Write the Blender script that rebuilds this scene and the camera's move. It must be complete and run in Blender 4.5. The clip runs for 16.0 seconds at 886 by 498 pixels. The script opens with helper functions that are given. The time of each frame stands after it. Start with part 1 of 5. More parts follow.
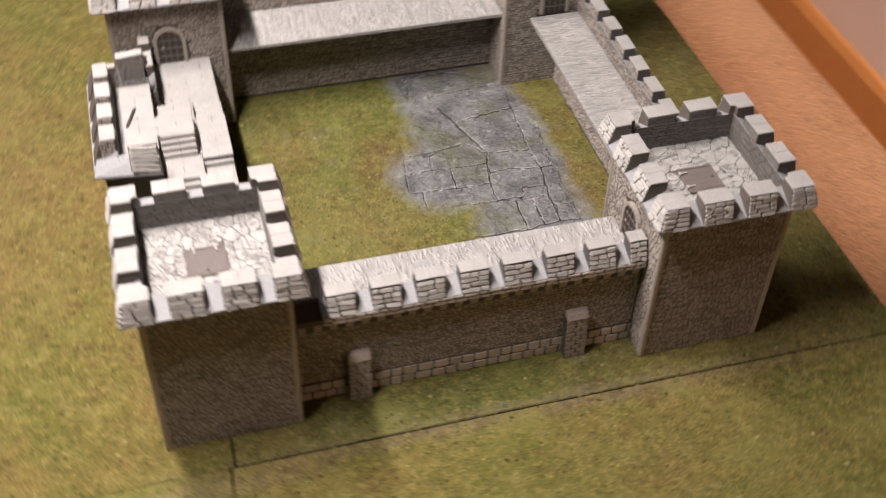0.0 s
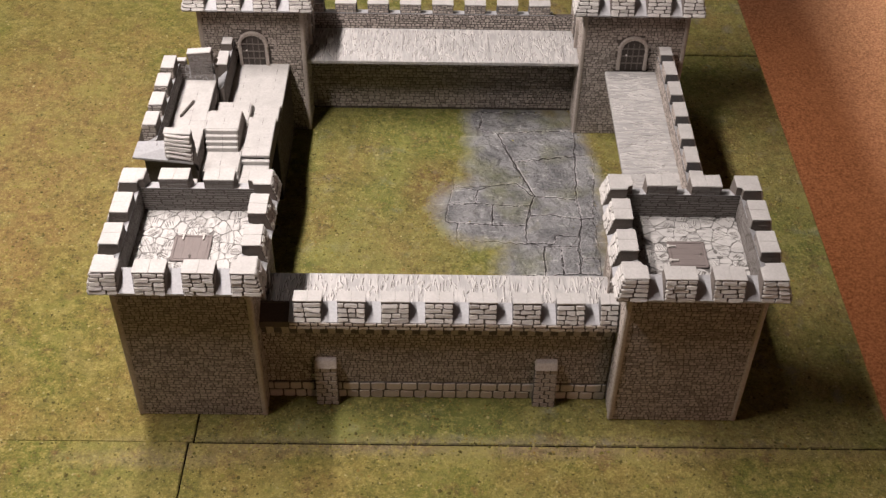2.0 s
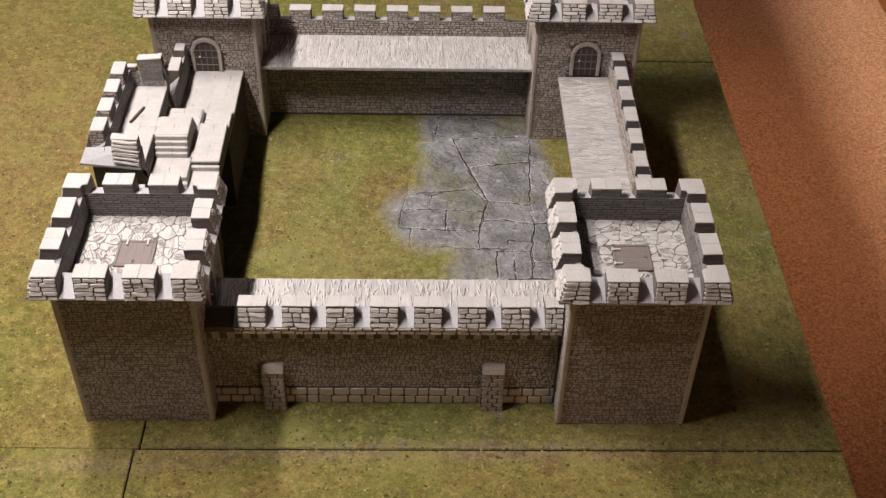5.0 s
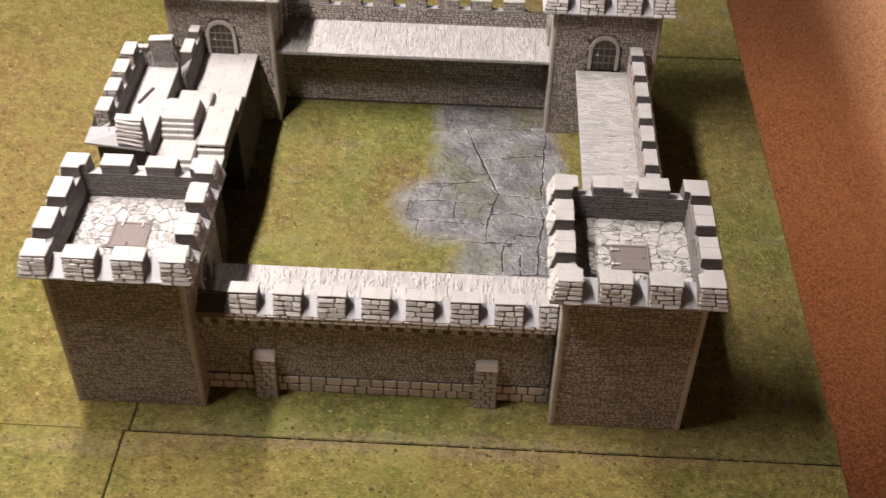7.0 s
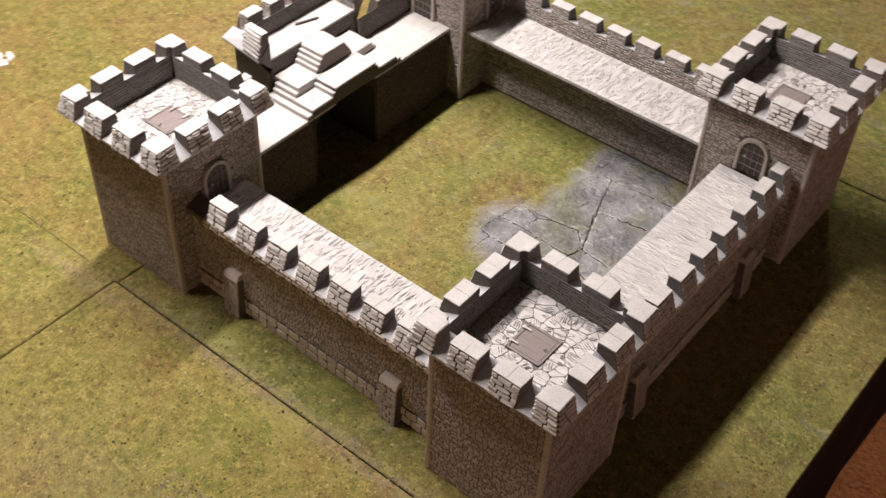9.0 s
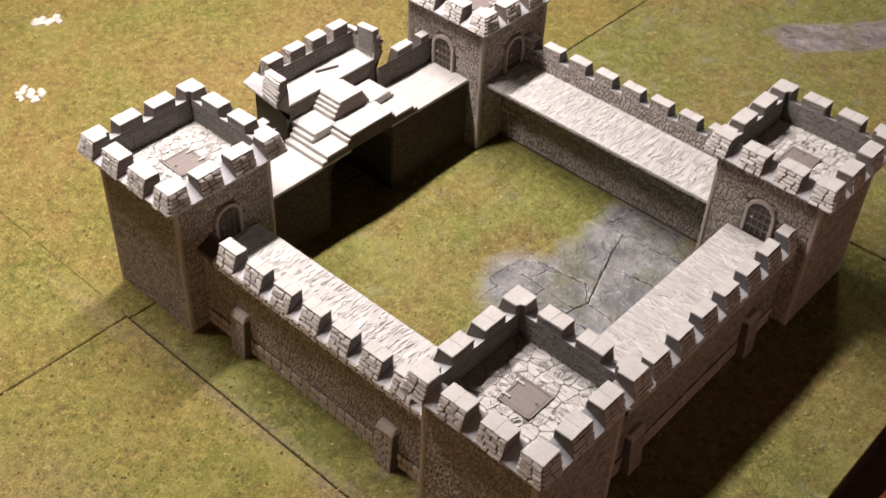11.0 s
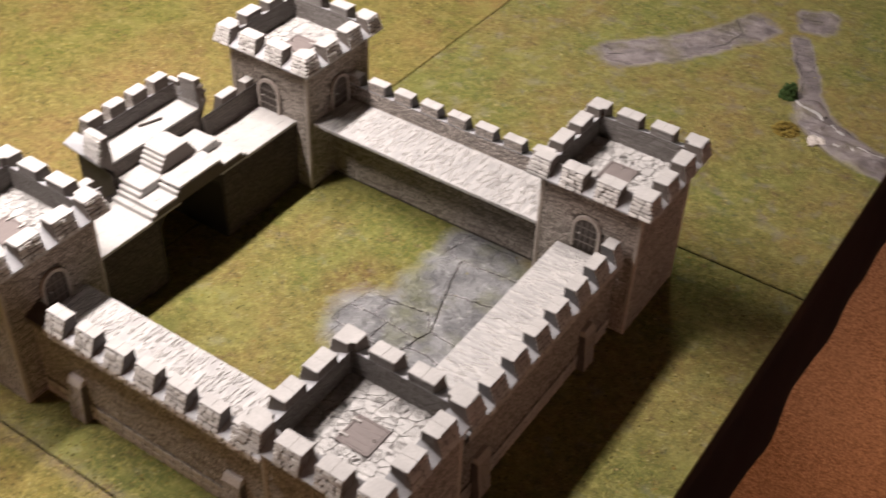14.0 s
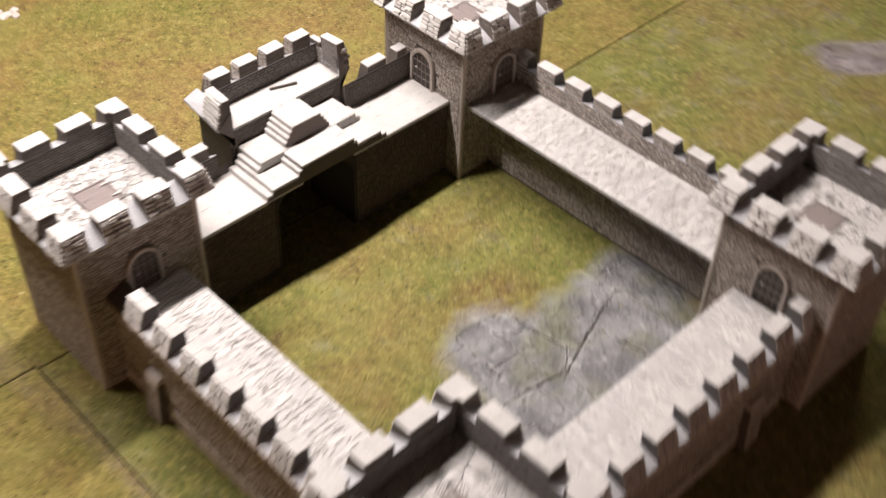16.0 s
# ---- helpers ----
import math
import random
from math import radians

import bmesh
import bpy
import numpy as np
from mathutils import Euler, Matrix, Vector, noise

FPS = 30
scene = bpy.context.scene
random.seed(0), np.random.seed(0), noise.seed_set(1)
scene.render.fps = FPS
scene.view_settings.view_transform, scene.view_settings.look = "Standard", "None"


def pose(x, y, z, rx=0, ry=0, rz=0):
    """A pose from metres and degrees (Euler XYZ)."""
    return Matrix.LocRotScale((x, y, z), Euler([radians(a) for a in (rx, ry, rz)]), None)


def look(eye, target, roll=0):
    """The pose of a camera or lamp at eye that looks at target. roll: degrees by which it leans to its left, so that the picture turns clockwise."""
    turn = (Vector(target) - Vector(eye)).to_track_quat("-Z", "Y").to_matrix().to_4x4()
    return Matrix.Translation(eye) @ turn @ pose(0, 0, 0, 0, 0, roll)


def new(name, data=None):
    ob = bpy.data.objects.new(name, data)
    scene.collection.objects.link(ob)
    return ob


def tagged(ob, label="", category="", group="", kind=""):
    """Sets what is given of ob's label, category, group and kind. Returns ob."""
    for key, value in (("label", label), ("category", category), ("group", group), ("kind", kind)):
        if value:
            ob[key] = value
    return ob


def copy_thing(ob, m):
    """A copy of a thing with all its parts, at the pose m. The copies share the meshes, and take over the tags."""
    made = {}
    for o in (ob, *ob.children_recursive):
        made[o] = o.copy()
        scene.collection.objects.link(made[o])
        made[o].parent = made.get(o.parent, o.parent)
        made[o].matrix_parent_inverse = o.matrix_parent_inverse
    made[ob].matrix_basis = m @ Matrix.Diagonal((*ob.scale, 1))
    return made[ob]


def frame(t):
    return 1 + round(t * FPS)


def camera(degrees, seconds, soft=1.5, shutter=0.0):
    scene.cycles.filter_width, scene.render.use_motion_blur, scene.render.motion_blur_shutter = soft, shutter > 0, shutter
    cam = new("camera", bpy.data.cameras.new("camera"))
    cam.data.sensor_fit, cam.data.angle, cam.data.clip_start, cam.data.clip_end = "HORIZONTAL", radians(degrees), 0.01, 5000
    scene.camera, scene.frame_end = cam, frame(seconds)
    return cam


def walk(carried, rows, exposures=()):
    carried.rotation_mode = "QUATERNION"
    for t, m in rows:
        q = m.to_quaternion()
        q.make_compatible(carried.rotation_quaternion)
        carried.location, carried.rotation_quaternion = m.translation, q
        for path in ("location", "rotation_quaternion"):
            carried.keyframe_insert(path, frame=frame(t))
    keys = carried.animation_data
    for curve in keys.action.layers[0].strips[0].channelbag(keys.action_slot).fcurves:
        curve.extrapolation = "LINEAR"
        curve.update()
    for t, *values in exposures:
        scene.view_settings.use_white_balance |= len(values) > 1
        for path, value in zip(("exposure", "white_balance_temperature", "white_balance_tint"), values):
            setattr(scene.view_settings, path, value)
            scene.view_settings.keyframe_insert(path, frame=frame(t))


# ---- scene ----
cam = camera(42.13, 16.0, soft=1.4, shutter=0.9)
PATH = [
    (0, (-0.0028, -0.5649, 0.7717), (0.2053, 0.1243, 0.0776), 1.97),
    (0.3, (0.0901, -0.5752, 0.7753), (0.2121, 0.0735, 0.1200), 2.72),
    (0.5, (0.1433, -0.5903, 0.7832), (0.2273, 0.1220, 0.0864), 3.00),
    (0.7, (0.1717, -0.6009, 0.7915), (0.2186, 0.0904, 0.1200), 3.30),
    (1, (0.2008, -0.6080, 0.7999), (0.2133, 0.1189, 0.1133), 1.68),
    (1.5, (0.2053, -0.6128, 0.8002), (0.2109, 0.1199, 0.1196), 1.06),
    (2, (0.2073, -0.6137, 0.8019), (0.2136, 0.1177, 0.1199), 0.99),
    (2.5, (0.2168, -0.6123, 0.8032), (0.2292, 0.1238, 0.1265), 1.22),
    (3, (0.2287, -0.6122, 0.8024), (0.2466, 0.1265, 0.1286), 1.08),
    (3.5, (0.2385, -0.6108, 0.7994), (0.2607, 0.1255, 0.1231), 1.39),
    (4, (0.2440, -0.6130, 0.8015), (0.2670, 0.1225, 0.1244), 1.37),
    (6.3, (0.2360, -0.6200, 0.7930), (0.2420, 0.1188, 0.1240), 1.40),
    (6.5, (0.2509, -0.6123, 0.7956), (0.2529, 0.1230, 0.1178), 1.39),
    (7, (0.2881, -0.6027, 0.7934), (0.2621, 0.1265, 0.1095), 1.19),
    (7.3, (0.3162, -0.5642, 0.7846), (0.2808, 0.1249, 0.1200), 1.35),
    (7.5, (0.3421, -0.5494, 0.7767), (0.2743, 0.1905, 0.1075), 2.50),
    (7.8, (0.3954, -0.5166, 0.7848), (0.2671, 0.1742, 0.1200), 2.84),
    (8, (0.4324, -0.5028, 0.7847), (0.2666, 0.1963, 0.0892), 2.99),
    (8.3, (0.5270, -0.4706, 0.7859), (0.2698, 0.1369, 0.1200), 2.82),
    (8.5, (0.6049, -0.4508, 0.7897), (0.2718, 0.1748, 0.0843), 4.55),
    (9, (0.7099, -0.4172, 0.8030), (0.2735, 0.1526, 0.1066), 2.60),
    (9.2, (0.7161, -0.4091, 0.8018), (0.2710, 0.1523, 0.1042), 2.67),
    (11.3, (0.7470, -0.3940, 0.8300), (0.2660, 0.1730, 0.1620), 2.80),
    (11.5, (0.7551, -0.3859, 0.8353), (0.2809, 0.1909, 0.1700), 2.56),
    (12, (0.7703, -0.3684, 0.8374), (0.3154, 0.2376, 0.1849), 2.13),
    (12.5, (0.7810, -0.3554, 0.8352), (0.3534, 0.2769, 0.1893), 2.17),
    (13, (0.7837, -0.3499, 0.8350), (0.3848, 0.2956, 0.1837), 2.45),
    (13.5, (0.7824, -0.3512, 0.8353), (0.3838, 0.2912, 0.1808), 2.27),
    (14, (0.7744, -0.3698, 0.8339), (0.3638, 0.2680, 0.1824), 2.37),
    (14.5, (0.7636, -0.3933, 0.8321), (0.3201, 0.2196, 0.1782), 2.33),
    (15, (0.7563, -0.3981, 0.8241), (0.2819, 0.1847, 0.1643), 1.84),
    (15.5, (0.7504, -0.3601, 0.8089), (0.2594, 0.1990, 0.1409), 1.54),
    (15.8, (0.7233, -0.2812, 0.7866), (0.2343, 0.2429, 0.1200), 1.10),
    (16, (0.6905, -0.2166, 0.7650), (0.1839, 0.3021, 0.0762), 2.22),
]
walk(cam, [(t, look(eye, target, roll)) for t, eye, target, roll in PATH],
     exposures=[(0.0, -0.15), (0.6, -0.20), (1.5, -0.22), (6.4, -0.20), (6.9, 0.06), (7.5, 0.13), (8.0, 0.16), (9.0, 0.25), (12.0, 0.25), (13.0, 0.23), (15.0, 0.25), (16.0, 0.22)])

# ---- world and lights ----
world = bpy.data.worlds.new("room_dark")
scene.world = world
world.use_nodes = True
world.node_tree.nodes["Background"].inputs[0].default_value = (0.9, 0.72, 0.55, 1)
world.node_tree.nodes["Background"].inputs[1].default_value = 0.003


def strip_lamp(name, place, width, length, watts, colour):
    """A lamp that shines downwards, long in y."""
    data = bpy.data.lights.new(name, "AREA")
    data.shape, data.size, data.size_y = "RECTANGLE", width, length
    data.energy, data.color = watts, colour
    ob = new(name, data)
    ob.matrix_world = pose(*place)
    return ob


# a long tube lamp hung over the gatehouse side of the table
strip_lamp("long_tube_lamp", (-0.20, 0.21, 1.10), 0.05, 0.84, 29.5, (1.0, 0.885, 0.845))
# unseen lamp added past the far end to brighten the far board
strip_lamp("end_tube_lamp", (-0.12, 1.75, 1.10), 0.05, 0.46, 6.5, (1.0, 0.885, 0.845))
# unseen fill added by the carpet, on the room's open side, under table height
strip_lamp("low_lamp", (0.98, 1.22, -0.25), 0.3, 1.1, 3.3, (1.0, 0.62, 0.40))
# unseen fill added along the wall, its narrow light straight down on the carpet
strip_lamp("wall_lamp", (1.36, 1.62, -0.02), 0.06, 1.9, 2.5, (1.0, 0.92, 0.85)).data.spread = math.radians(40)

# unseen warm fill added behind the table's open corner, tinting the castle's near faces
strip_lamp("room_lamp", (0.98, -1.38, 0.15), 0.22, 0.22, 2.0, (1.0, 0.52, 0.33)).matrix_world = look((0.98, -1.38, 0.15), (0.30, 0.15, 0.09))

# ---- materials ----
K = 0.1  # the plan below is in decimetres


class Net:
    """A small writer of node materials."""

    def __init__(self, name):
        self.mat = bpy.data.materials.new(name)
        self.mat.use_nodes = True
        self.t = self.mat.node_tree
        self.bsdf = self.t.nodes["Principled BSDF"]
        self.coords = self.t.nodes.new("ShaderNodeTexCoord").outputs["Object"]

    def node(self, kind, **values):
        n = self.t.nodes.new("ShaderNode" + kind)
        for key, v in values.items():
            setattr(n, key, v)
        return n

    def link(self, a, b):
        if hasattr(a, "links"):
            self.t.links.new(a, b)
        else:
            b.default_value = a

    def scaled(self, sx, sy, sz, turn=0.0):
        n = self.node("Mapping")
        self.link(self.coords, n.inputs[0])
        n.inputs[2].default_value = (0, 0, turn)
        n.inputs[3].default_value = (sx, sy, sz)
        return n.outputs[0]

    def noise(self, scale, detail=4.0, rough=0.6, vec=None, distort=0.0):
        n = self.node("TexNoise")
        self.link(vec or self.coords, n.inputs["Vector"])
        n.inputs["Scale"].default_value, n.inputs["Detail"].default_value = scale, detail
        n.inputs["Roughness"].default_value, n.inputs["Distortion"].default_value = rough, distort
        return n.outputs[0]

    def voronoi(self, scale, feature="F1", vec=None, rnd=1.0, out=0):
        n = self.node("TexVoronoi", feature=feature)
        self.link(vec or self.coords, n.inputs["Vector"])
        n.inputs["Scale"].default_value, n.inputs["Randomness"].default_value = scale, rnd
        return n.outputs[out]

    def ramp(self, fac, *stops):
        n = self.node("ValToRGB")
        self.link(fac, n.inputs[0])
        el = n.color_ramp.elements
        while len(el) < len(stops):
            el.new(0.5)
        for e, (p, c) in zip(el, stops):
            e.position = p
            e.color = (*c, 1) if len(c) == 3 else (c[0],) * 3 + (1,)
        return n.outputs[0]

    def mix(self, fac, a, b, blend="MIX"):
        n = self.node("Mix", data_type="RGBA", blend_type=blend)
        self.link(fac, n.inputs[0])
        for v, i in ((a, 6), (b, 7)):
            if isinstance(v, tuple):
                v = (*v, 1)
            self.link(v, n.inputs[i])
        return n.outputs[2]

    def math(self, op, a, b=0.0, clamp=False):
        n = self.node("Math", operation=op, use_clamp=clamp)
        self.link(a, n.inputs[0]), self.link(b, n.inputs[1])
        return n.outputs[0]

    def random(self):
        return self.node("ObjectInfo").outputs["Random"]

    def island(self):
        return self.node("NewGeometry").outputs["Random Per Island"]

    def bump(self, height, strength, distance, under=None):
        n = self.node("Bump")
        n.inputs["Strength"].default_value, n.inputs["Distance"].default_value = strength, distance
        self.link(height, n.inputs["Height"])
        if under:
            self.link(under, n.inputs["Normal"])
        return n.outputs[0]

    def done(self, colour, rough=0.8, normal=None, metal=0.0, spec=0.3):
        self.link((*colour, 1) if isinstance(colour, tuple) else colour, self.bsdf.inputs["Base Color"])
        self.link(rough, self.bsdf.inputs["Roughness"])
        self.link(metal, self.bsdf.inputs["Metallic"])
        self.bsdf.inputs["Specular IOR Level"].default_value = spec
        if normal:
            self.link(normal, self.bsdf.inputs["Normal"])
        return self.mat


def stone_paint(name, low, high, edge, pits=0.35, per=None):
    """Grey model paint, dry-brushed: dark in the hollows, pale on the grain."""
    n = Net(name)
    grain, cloud = n.noise(520, 5, 0.65), n.noise(60, 4)
    base = n.mix(n.ramp(grain, (0.25, (0,)), (0.62, (1,))), low, high)
    base = n.mix(n.ramp(cloud, (0.35, (0,)), (0.75, (pits,))), base, edge)
    if per:
        base = n.mix(0.5, base, n.ramp(n.island() if per == "island" else n.random(), (0, low), (0.6, high), (1, high)))
    return n.done(base, 0.75, n.bump(grain, 0.4, 0.0006), spec=0.25)


def walk_paint(name):
    """Pale dry-brushed floor with a fibrous relief across the walk and grey rubs."""
    n = Net(name)
    fib = n.noise(1.0, 3, 0.6, n.scaled(260, 40, 260), 0.6)
    ridge = n.ramp(fib, (0.42, (0,)), (0.62, (1,)))
    col = n.mix(ridge, (0.352, 0.345, 0.339), (0.510, 0.498, 0.482))
    col = n.mix(n.ramp(n.noise(45, 3), (0.4, (0,)), (0.8, (0.6,))), col, (0.352, 0.345, 0.343))
    return n.done(col, 0.55, n.bump(fib, 0.9, 0.0012), spec=0.4)


def slab_paint(name):
    """Smooth pale floor with broken, thin joint lines of slabs and grey rubs."""
    n = Net(name)
    grain, cloud = n.noise(420, 5, 0.65), n.noise(55, 4)
    v = n.node("TexBrick")
    n.link(n.scaled(1, 1, 1, 1.5708), v.inputs["Vector"])
    v.inputs["Scale"].default_value = 1.0
    v.inputs["Brick Width"].default_value, v.inputs["Row Height"].default_value = 0.034, 0.0165
    v.inputs["Mortar Size"].default_value, v.inputs["Mortar Smooth"].default_value = 0.0004, 0.3
    joint = n.math("MULTIPLY", v.outputs["Fac"], n.ramp(n.noise(80, 4), (0.51, (0,)), (0.62, (1,))))
    col = n.mix(n.ramp(grain, (0.25, (0,)), (0.62, (1,))), (0.378, 0.368, 0.356), (0.475, 0.464, 0.447))
    col = n.mix(n.ramp(cloud, (0.42, (0,)), (0.8, (0.75,))), col, (0.352, 0.341, 0.331))
    col = n.mix(n.math("MULTIPLY", joint, 0.75), col, (0.114, 0.107, 0.102))
    return n.done(col, 0.62, n.bump(n.math("SUBTRACT", grain, n.math("MULTIPLY", joint, 2.0)), 0.4, 0.0005), spec=0.3)


M_WALL = stone_paint("wall_rubble_paint", (0.125, 0.109, 0.096), (0.470, 0.418, 0.375), (0.174, 0.152, 0.135), per="island")
M_CORE = stone_paint("wall_mortar_paint", (0.06, 0.053, 0.048), (0.12, 0.108, 0.10), (0.065, 0.058, 0.053))
M_MORTAR = stone_paint("brown_mortar_paint", (0.062, 0.053, 0.046), (0.115, 0.099, 0.087), (0.066, 0.057, 0.05))
M_PALE = stone_paint("pale_drybrushed_stone", (0.396, 0.384, 0.372), (0.499, 0.487, 0.470), (0.310, 0.298, 0.291), 0.45)
M_BRICK = stone_paint("drybrushed_brick", (0.388, 0.374, 0.358), (0.628, 0.609, 0.584), (0.370, 0.355, 0.342), 0.3, per="object")
M_SILL = stone_paint("blue_grey_sill", (0.334, 0.339, 0.352), (0.440, 0.444, 0.458), (0.317, 0.321, 0.334), 0.4)
# flank grey, darkened for the merlon sides turned from the lamp
M_FLANK = stone_paint("shaded_grey_merlon_flank", (0.10, 0.096, 0.096), (0.165, 0.161, 0.161), (0.11, 0.106, 0.106), 0.4)
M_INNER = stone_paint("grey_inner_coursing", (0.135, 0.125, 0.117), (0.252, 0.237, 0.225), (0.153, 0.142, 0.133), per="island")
# rubble darkened to hold the shade of the gate faces and tower corners
M_SHADED_STONE = stone_paint("shaded_rubble", (0.055, 0.044, 0.038), (0.115, 0.094, 0.081), (0.06, 0.049, 0.042), per="island")
M_WALK = walk_paint("scratched_walkway")
M_PLINTH = stone_paint("plinth_block_paint", (0.355, 0.315, 0.280), (0.590, 0.538, 0.492), (0.400, 0.359, 0.323), per="object")
# dark paint of the merlon sides, also put on gatehouse faces as their shade
M_SIDE = stone_paint("merlon_side_and_shade_paint", (0.11, 0.094, 0.082), (0.19, 0.166, 0.148), (0.12, 0.104, 0.09), per="island")
M_PLAIN = slab_paint("smooth_pale_floor")


def flag_paint(name):
    """Roof flags: pale, with dry-brushed rims and a few chiselled scratches, each stone in its own direction."""
    n = Net(name)
    turn = n.node("CombineXYZ")
    n.link(n.math("MULTIPLY", n.random(), 6.28), turn.inputs[2])
    m = n.node("Mapping")
    n.link(n.coords, m.inputs[0]), n.link(turn.outputs[0], m.inputs["Rotation"])
    m.inputs["Scale"].default_value = (230, 45, 230)
    fib = n.noise(1.0, 2, 0.5, m.outputs[0], 0.7)
    lines = n.ramp(n.math("ABSOLUTE", n.math("SUBTRACT", fib, 0.56)), (0, (0,)), (0.034, (1,)))
    strength = n.ramp(n.math("FRACT", n.math("MULTIPLY", n.random(), 7.3)), (0.20, (0.25,)), (0.6, (1.0,)))
    col = n.mix(n.math("MULTIPLY", n.math("SUBTRACT", 1.0, lines), strength), (0.522, 0.511, 0.494), (0.113, 0.107, 0.101))
    col = n.mix(n.ramp(n.noise(70, 3), (0.38, (0,)), (0.7, (0.6,))), col, (0.357, 0.348, 0.339))
    return n.done(col, 0.6, n.bump(n.math("ADD", lines, n.noise(160, 3)), 0.7, 0.0011), spec=0.4)


M_FLAG = flag_paint("roof_flag")
# near-black that paints in the shade of the gate passage
M_PASSAGE_SHADE = Net("passage_shade").done((0.032, 0.026, 0.023), 0.9)
M_RIDGE = stone_paint("white_drybrushed_ridge", (0.504, 0.493, 0.477), (0.666, 0.652, 0.630), (0.540, 0.526, 0.513), 0.3)
M_GROOVE = stone_paint("grey_washed_groove", (0.10, 0.095, 0.09), (0.20, 0.19, 0.18), (0.12, 0.113, 0.107), 0.3)


def wood(name, a, b):
    n = Net(name)
    g = n.noise(1.0, 4, 0.6, n.scaled(700, 90, 90), 0.5)
    return n.done(n.mix(g, a, b), 0.6, n.bump(g, 0.5, 0.0005))


M_DOOR = wood("dark_door_paint", (0.035, 0.028, 0.025), (0.10, 0.085, 0.075))
M_HATCH = wood("brown_grey_hatch_paint", (0.14, 0.118, 0.112), (0.25, 0.215, 0.203))
M_STRAP = Net("door_strap_paint").done((0.15, 0.13, 0.115), 0.6)
M_HINGE = Net("pale_hinge_paint").done((0.52, 0.50, 0.475), 0.5)


# broad airbrushed stains on the turf: place and half sizes in metres, colour, strength
STAINS_AND_SHADE = (
    (-0.22, 0.42, 0.17, 0.24, (0.215, 0.150, 0.055), 0.55), (0.205, 0.345, 0.045, 0.050, (0.170, 0.090, 0.032), 0.75), (0.155, 0.25, 0.07, 0.06, (0.225, 0.165, 0.050), 0.5),
    # last two: shadow painted at the front wall's foot, lit patch beside it
    (0.13, 0.45, 0.13, 0.055, (0.135, 0.150, 0.024), 0.55), (0.19, 0.02, 0.19, 0.055, (0.105, 0.118, 0.024), 0.65), (-0.06, -0.04, 0.08, 0.06, (0.215, 0.225, 0.055), 0.5),
    (0.28, -0.004, 0.34, 0.014, (0.27, 0.205, 0.135), 0.6), (0.17, -0.17, 0.14, 0.05, (0.26, 0.20, 0.11), 0.55), (-0.02, -0.02, 0.10, 0.012, (0.26, 0.20, 0.13), 0.5),
    (0.20, -0.12, 0.60, 0.115, (0.165, 0.170, 0.036), 0.5), (0.46, 0.015, 0.12, 0.045, (0.225, 0.155, 0.050), 0.5), (0.57, 0.30, 0.05, 0.13, (0.135, 0.150, 0.030), 0.5), (-0.25, 0.75, 0.30, 0.12, (0.185, 0.190, 0.040), 0.5),
)


